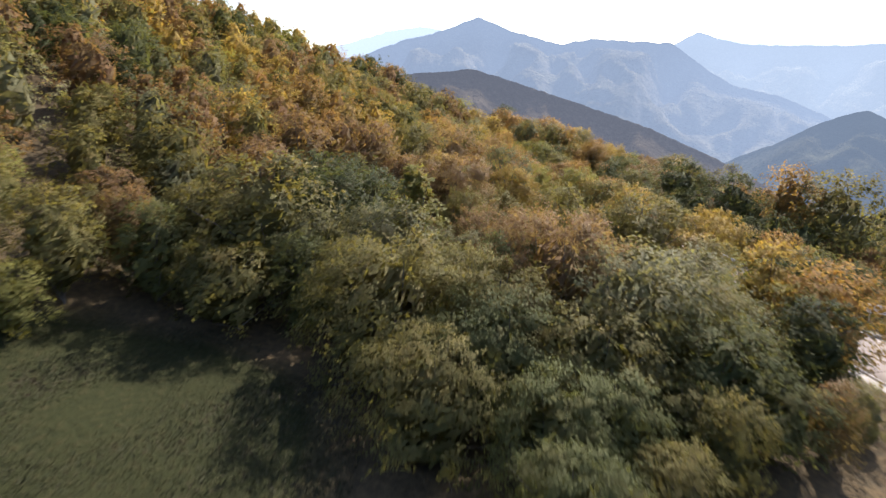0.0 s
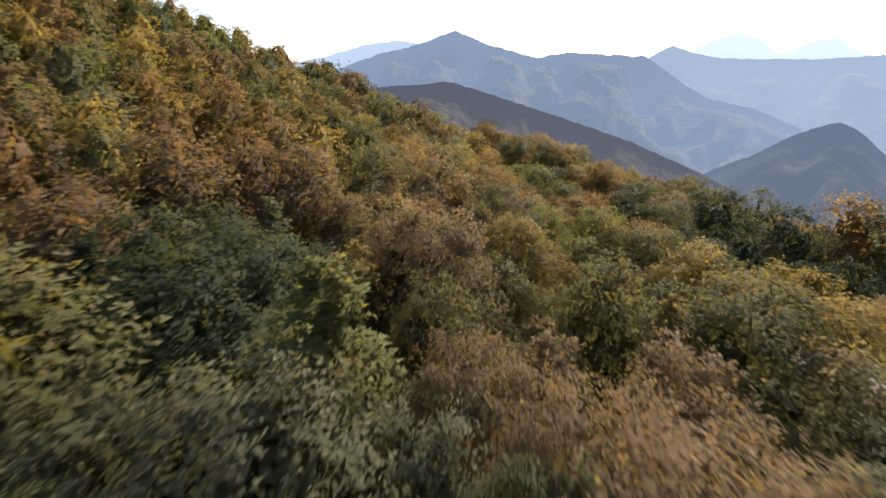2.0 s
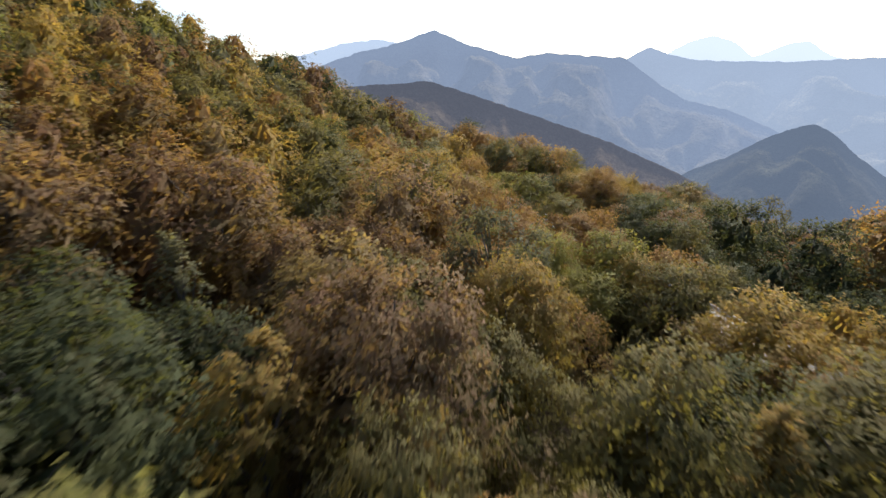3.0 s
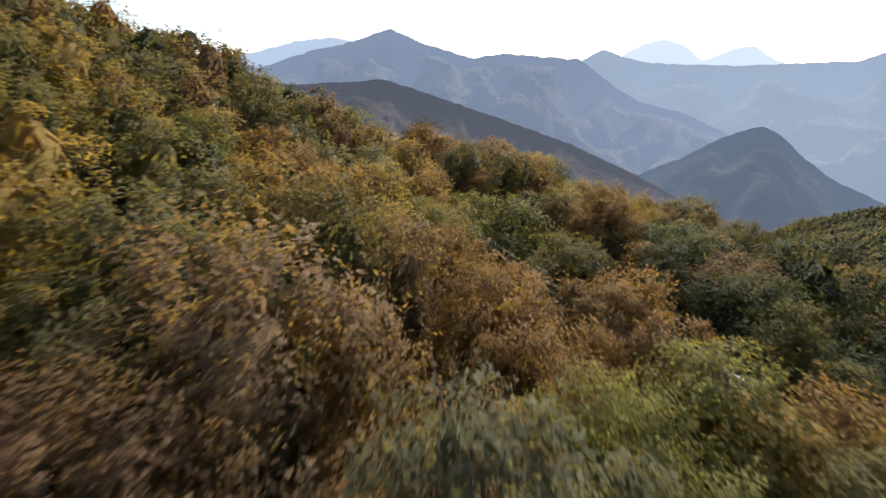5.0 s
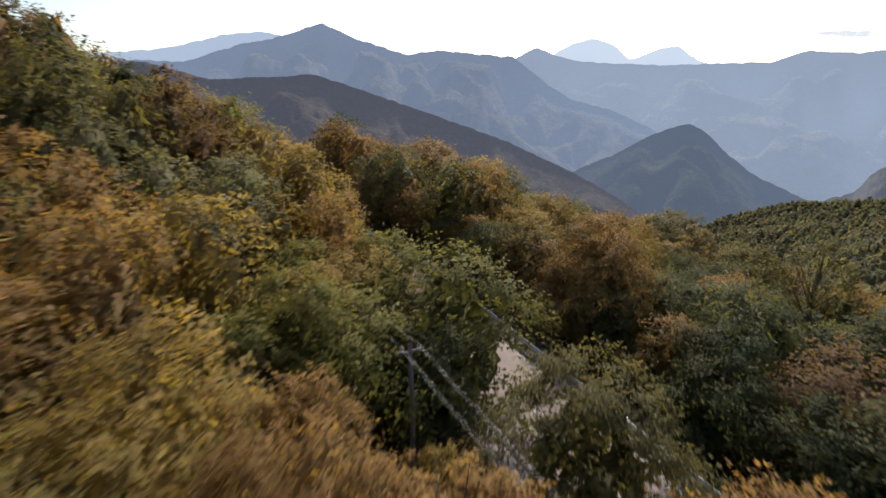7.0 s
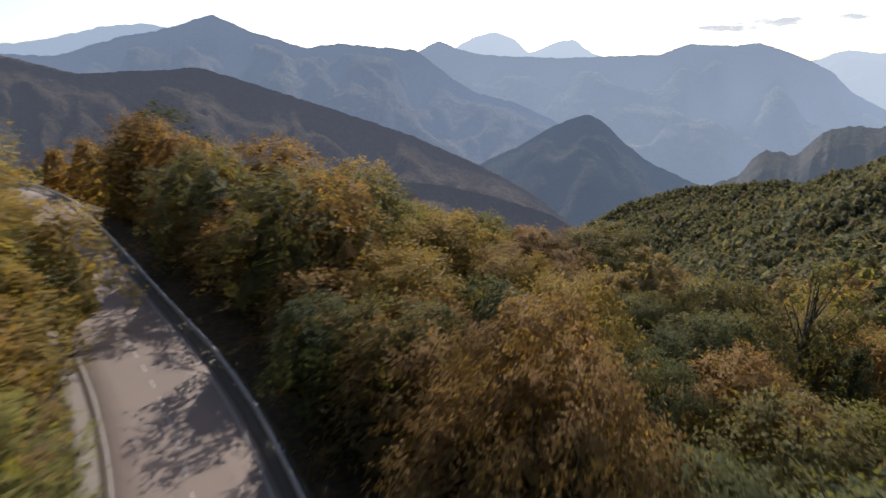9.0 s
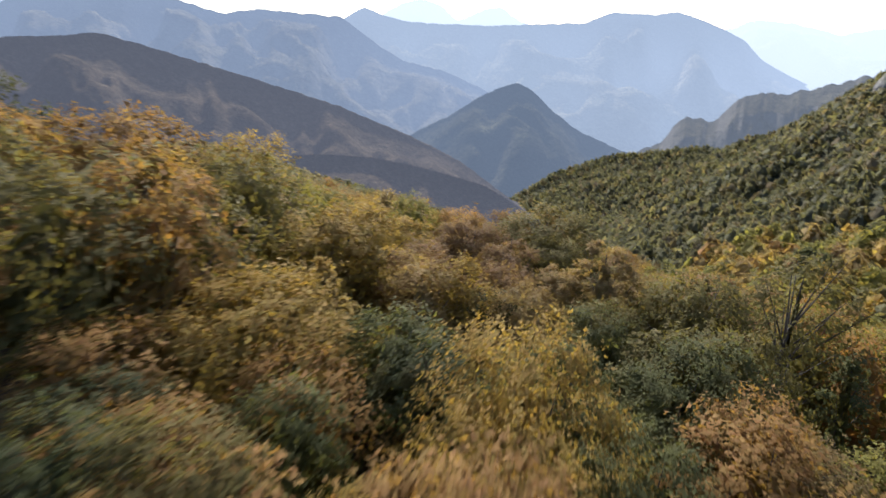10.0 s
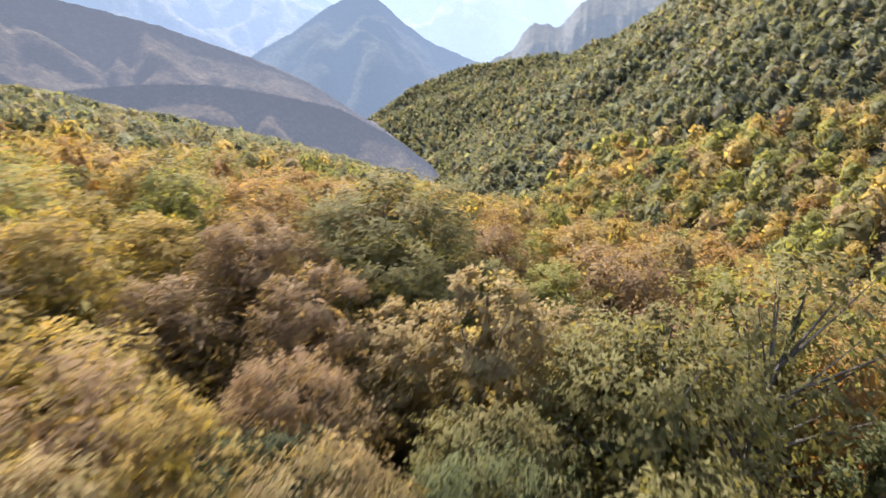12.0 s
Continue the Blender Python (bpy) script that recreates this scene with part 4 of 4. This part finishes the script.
# ---- road ----
def along_road(offset, lift, y0=-28, y1=221, step=1.0):
    """Places beside the road's middle: offset metres to the right, lift metres above the asphalt's bed."""
    ys = np.arange(y0, y1 + 0.01, step)
    xs = np.interp(ys, road_y, road_x)
    sl = np.interp(ys, road_y, np.gradient(road_x, road_y))
    n = np.sqrt(1 + sl ** 2)
    return np.stack([xs + offset / n, ys - offset * sl / n, road_height(ys) + lift], 1)


def strip(name, offsets, lifts, material, y0=-28, y1=221, step=1.0):
    """A band along the road, from a cross-section of offsets and lifts."""
    rows = np.stack([along_road(o, l, y0, y1, step) for o, l in zip(offsets, lifts)], 1)
    n, k = rows.shape[:2]
    return mesh_from(name, rows.reshape(-1, 3), grid_faces(n, k)[:, ::-1], material)


CONCRETE = paint_material("gutter_concrete", (0.19, 0.155, 0.132), 0.7)
GRAVEL = paint_material("verge_gravel", (0.08, 0.066, 0.048), 0.3)
tagged(new("road", strip("road", [-3.05, -3.0, -1.5, 0, 1.5, 3.0, 3.05], [-0.15, 0.0, 0.03, 0.05, 0.03, 0.0, -0.15], ASPHALT)), "grey-pink asphalt mountain road patched with tree shade", "road", kind="structure")
tagged(new("road_gutter", strip("road_gutter", [-3.95, -3.85, -3.6, -3.15, -3.06], [-0.1, 0.0, -0.012, -0.008, -0.006], CONCRETE)), "shallow concrete gutter along the road", "gutter", kind="structure")
tagged(new("road_verge", strip("road_verge", [3.06, 3.3, 3.9, 4.3], [-0.01, -0.02, -0.04, -0.2], GRAVEL)), "narrow gravel verge under the guardrail", "verge", kind="structure")
for at in (-2.7, 2.7):
    h = 0.05 - 0.05 * abs(at) / 3 + 0.006
    tagged(new("edge_line", strip("edge_line", [at - 0.04, at + 0.04], [h, h], WHITE)), "thin worn white edge line", "road marking", kind="structure")
dash_y = -20.0
while dash_y < 215:
    tagged(new("lane_dash", strip("lane_dash", [-0.045, 0.045], [0.056, 0.056], WHITE, dash_y, dash_y + 1.0, 0.5)), "short worn white dash of the centre line", "road marking", "centre line dashes", kind="structure")
    dash_y += 2.1


def build_guardrail():
    """A W-shaped steel beam on posts along the valley side of the road."""
    top = tagged(new("guardrail"), "galvanised steel crash barrier on posts along the road", "guardrail")
    y0, y1 = 60.0, 220.0
    offs = [3.52, 3.44, 3.44, 3.50, 3.50, 3.44, 3.44, 3.52, 3.535, 3.455, 3.455, 3.515, 3.515, 3.455, 3.455, 3.535]
    ups = [0.76, 0.73, 0.66, 0.62, 0.58, 0.54, 0.47, 0.44, 0.44, 0.475, 0.54, 0.585, 0.615, 0.66, 0.725, 0.76]
    me = strip("beam", offs + offs[:1], ups + ups[:1], ZINC, y0, y1, 1.0)
    beam = new("beam", me)
    beam.parent = top
    bm = bmesh.new()
    bmesh.ops.create_cube(bm, size=1.0, matrix=Matrix.Diagonal((0.10, 0.05, 1.15, 1)))
    bmesh.ops.bevel(bm, geom=bm.edges[:], offset=0.008, segments=1)
    first = part("post", bm, ZINC, top)
    for k, p in enumerate(along_road(3.6, 0.20, y0, y1, 4.0)):
        ob = first if k == 0 else first.copy()
        if k:
            scene.collection.objects.link(ob)
        ob.matrix_basis = pose(p[0], p[1], p[2], 0, 0, 12)


build_guardrail()


# ---- power line ----
WOOD_POLE = paint_material("weathered_pole", (0.2, 0.175, 0.15), 0.5)
CABLE = metal_material("cable", (0.24, 0.23, 0.21), 0.6)
POLES = [(22.4, 78.0, 3.4), (15.5, 110.6, 4.05), (8.8, 146.0, 4.0)]


def power_pole(x, y, height):
    foot = float(land(x, y)) - 0.6
    top = tagged(new("power_pole"), "slim weathered wooden power pole with a crossarm", "pole", "poles of the power line")
    top.matrix_basis = pose(x, y, foot, 0, 0, 12.5)
    bm = bmesh.new()
    limb(bm, (0, 0, 0), (0, 0, height + 0.6), 0.14, 0.09, 10)
    part("shaft", bm, WOOD_POLE, top)
    bm = bmesh.new()
    bmesh.ops.create_cube(bm, size=1.0, matrix=Matrix.Translation((0, 0, height + 0.25)) @ Matrix.Diagonal((1.1, 0.07, 0.09, 1)))
    bmesh.ops.bevel(bm, geom=bm.edges[:], offset=0.01, segments=1)
    part("crossarm", bm, WOOD_POLE, top)
    for dx in (-0.46, -0.34, 0.34, 0.46):
        bm = bmesh.new()
        limb(bm, (dx, 0, height + 0.3), (dx, 0, height + 0.5), 0.035, 0.02, 8)
        part("insulator", bm, ZINC, top)
    return foot + height + 0.5


heads = [(x, y, power_pole(x, y, head - float(land(x, y)) + 0.1)) for x, y, head in POLES]
for (xa, ya, za), (xb, yb, zb), sag in zip(heads, heads[1:], (2.2, 4.4)):
    run = unit(np.array([xb - xa, yb - ya, 0.0]))
    for dx in (-0.46, -0.34, 0.34, 0.46):
        off = np.array([run[1], -run[0], 0]) * dx
        cu = bpy.data.curves.new("power_cable", 'CURVE')
        cu.dimensions, cu.bevel_depth, cu.bevel_resolution = '3D', 0.007, 1
        sp = cu.splines.new('POLY')
        sp.points.add(16)
        for k in range(17):
            f = k / 16
            p = np.array([xa, ya, za]) * (1 - f) + np.array([xb, yb, zb]) * f + off
            sp.points[k].co = (*(p - np.array([0, 0, sag * f * (1 - f)])), 1)
        cu.materials.append(CABLE)
        tagged(new("power_cable", cu), "thin grey overhead power cable between poles", "cable", "cables of the power line")


# ---- road sign and fence by the road ----
def build_sign():
    x, y = 38.6, 45.3
    z = float(land(x, y))
    top = tagged(new("road_sign"), "white rectangular road sign on two steel posts in grass", "sign")
    top.matrix_basis = pose(x, y, z, 0, 0, -38)
    bm = bmesh.new()
    bmesh.ops.create_cube(bm, size=1.0, matrix=Matrix.Translation((0, 0, 1.95)) @ Matrix.Diagonal((1.95, 0.04, 0.85, 1)))
    bmesh.ops.bevel(bm, geom=bm.edges[:], offset=0.012, segments=2)
    panel = part("panel", bm, paint_material("sign_white", (0.78, 0.78, 0.77), 0.12), top)
    for at, w, h, dz in ((0.72, 0.10, 0.62, 0.0), (0.60, 0.07, 0.4, -0.08), (0.1, 0.75, 0.05, -0.26)):
        bm = bmesh.new()
        bmesh.ops.create_cube(bm, size=1.0, matrix=Matrix.Translation((at, -0.026, 1.95 + dz)) @ Matrix.Rotation(0.3 if w < 0.2 else 0, 4, 'Y') @ Matrix.Diagonal((w, 0.008, h, 1)))
        part("marking", bm, paint_material("sign_dark", (0.10, 0.12, 0.15), 0.1), panel)
    for dx in (-0.7, 0.7):
        bm = bmesh.new()
        limb(bm, (dx, 0.05, -0.4), (dx, 0.05, 2.35), 0.04, 0.04, 10)
        part("post", bm, ZINC, top)


def build_fence():
    top = tagged(new("wire_fence"), "low grey post-and-wire fence behind the sign", "fence")
    spots = [(37.6 + 1.9 * k, 50.0 - 1.3 * k) for k in range(9)]
    for x, y in spots:
        bm = bmesh.new()
        z = float(land(x, y))
        limb(bm, (x, y, z - 0.4), (x, y, z + 1.1), 0.05, 0.045, 8)
        part("post", bm, WOOD_POLE, top)
    for h in (0.3, 0.55, 0.8, 1.02):
        bm = bmesh.new()
        for (xa, ya), (xb, yb) in zip(spots, spots[1:]):
            limb(bm, (xa, ya, float(land(xa, ya)) + h), (xb, yb, float(land(xb, yb)) + h), 0.012, 0.012, 5)
        part("wire", bm, ZINC, top)


build_sign()
build_fence()


# ---- grass of the clearing ----
def build_grass():
    r = np.random.default_rng(9)
    x, y = r.uniform(-38, -4, 60000), r.uniform(4, 34, 60000)
    ok = meadow(x, y) + 0.5 * fbm(x / 5, y / 5, 3, 70) > 0.22
    x, y = x[ok], y[ok]
    z = land(x, y)
    n = len(x)
    a, h = r.uniform(0, 6.28, n), r.uniform(0.06, 0.22, n)
    foot = np.stack([x, y, z - 0.02], 1)
    w = np.stack([np.cos(a), np.sin(a), 0 * a], 1) * 0.035
    tip = foot + np.stack([r.normal(0, 0.12, n), r.normal(0, 0.12, n), h], 1)
    v = np.stack([foot - w, foot + w, tip], 1).reshape(-1, 3)
    m = Nodes("meadow_grass")
    isl = m.add("NewGeometry").outputs["Random Per Island"]
    # blade colours darkened too, for the shade lying on the clearing
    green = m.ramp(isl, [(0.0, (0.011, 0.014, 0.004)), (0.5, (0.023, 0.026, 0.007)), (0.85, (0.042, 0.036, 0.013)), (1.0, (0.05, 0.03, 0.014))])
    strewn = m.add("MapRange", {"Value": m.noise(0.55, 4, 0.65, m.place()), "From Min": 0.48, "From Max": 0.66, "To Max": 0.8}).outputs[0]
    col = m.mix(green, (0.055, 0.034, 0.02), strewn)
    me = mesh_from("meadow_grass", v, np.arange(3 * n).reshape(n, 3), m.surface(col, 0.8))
    tagged(new("meadow_grass", me), "short tufted grass with fallen leaves in the clearing", "grass", kind="stuff")


build_grass()
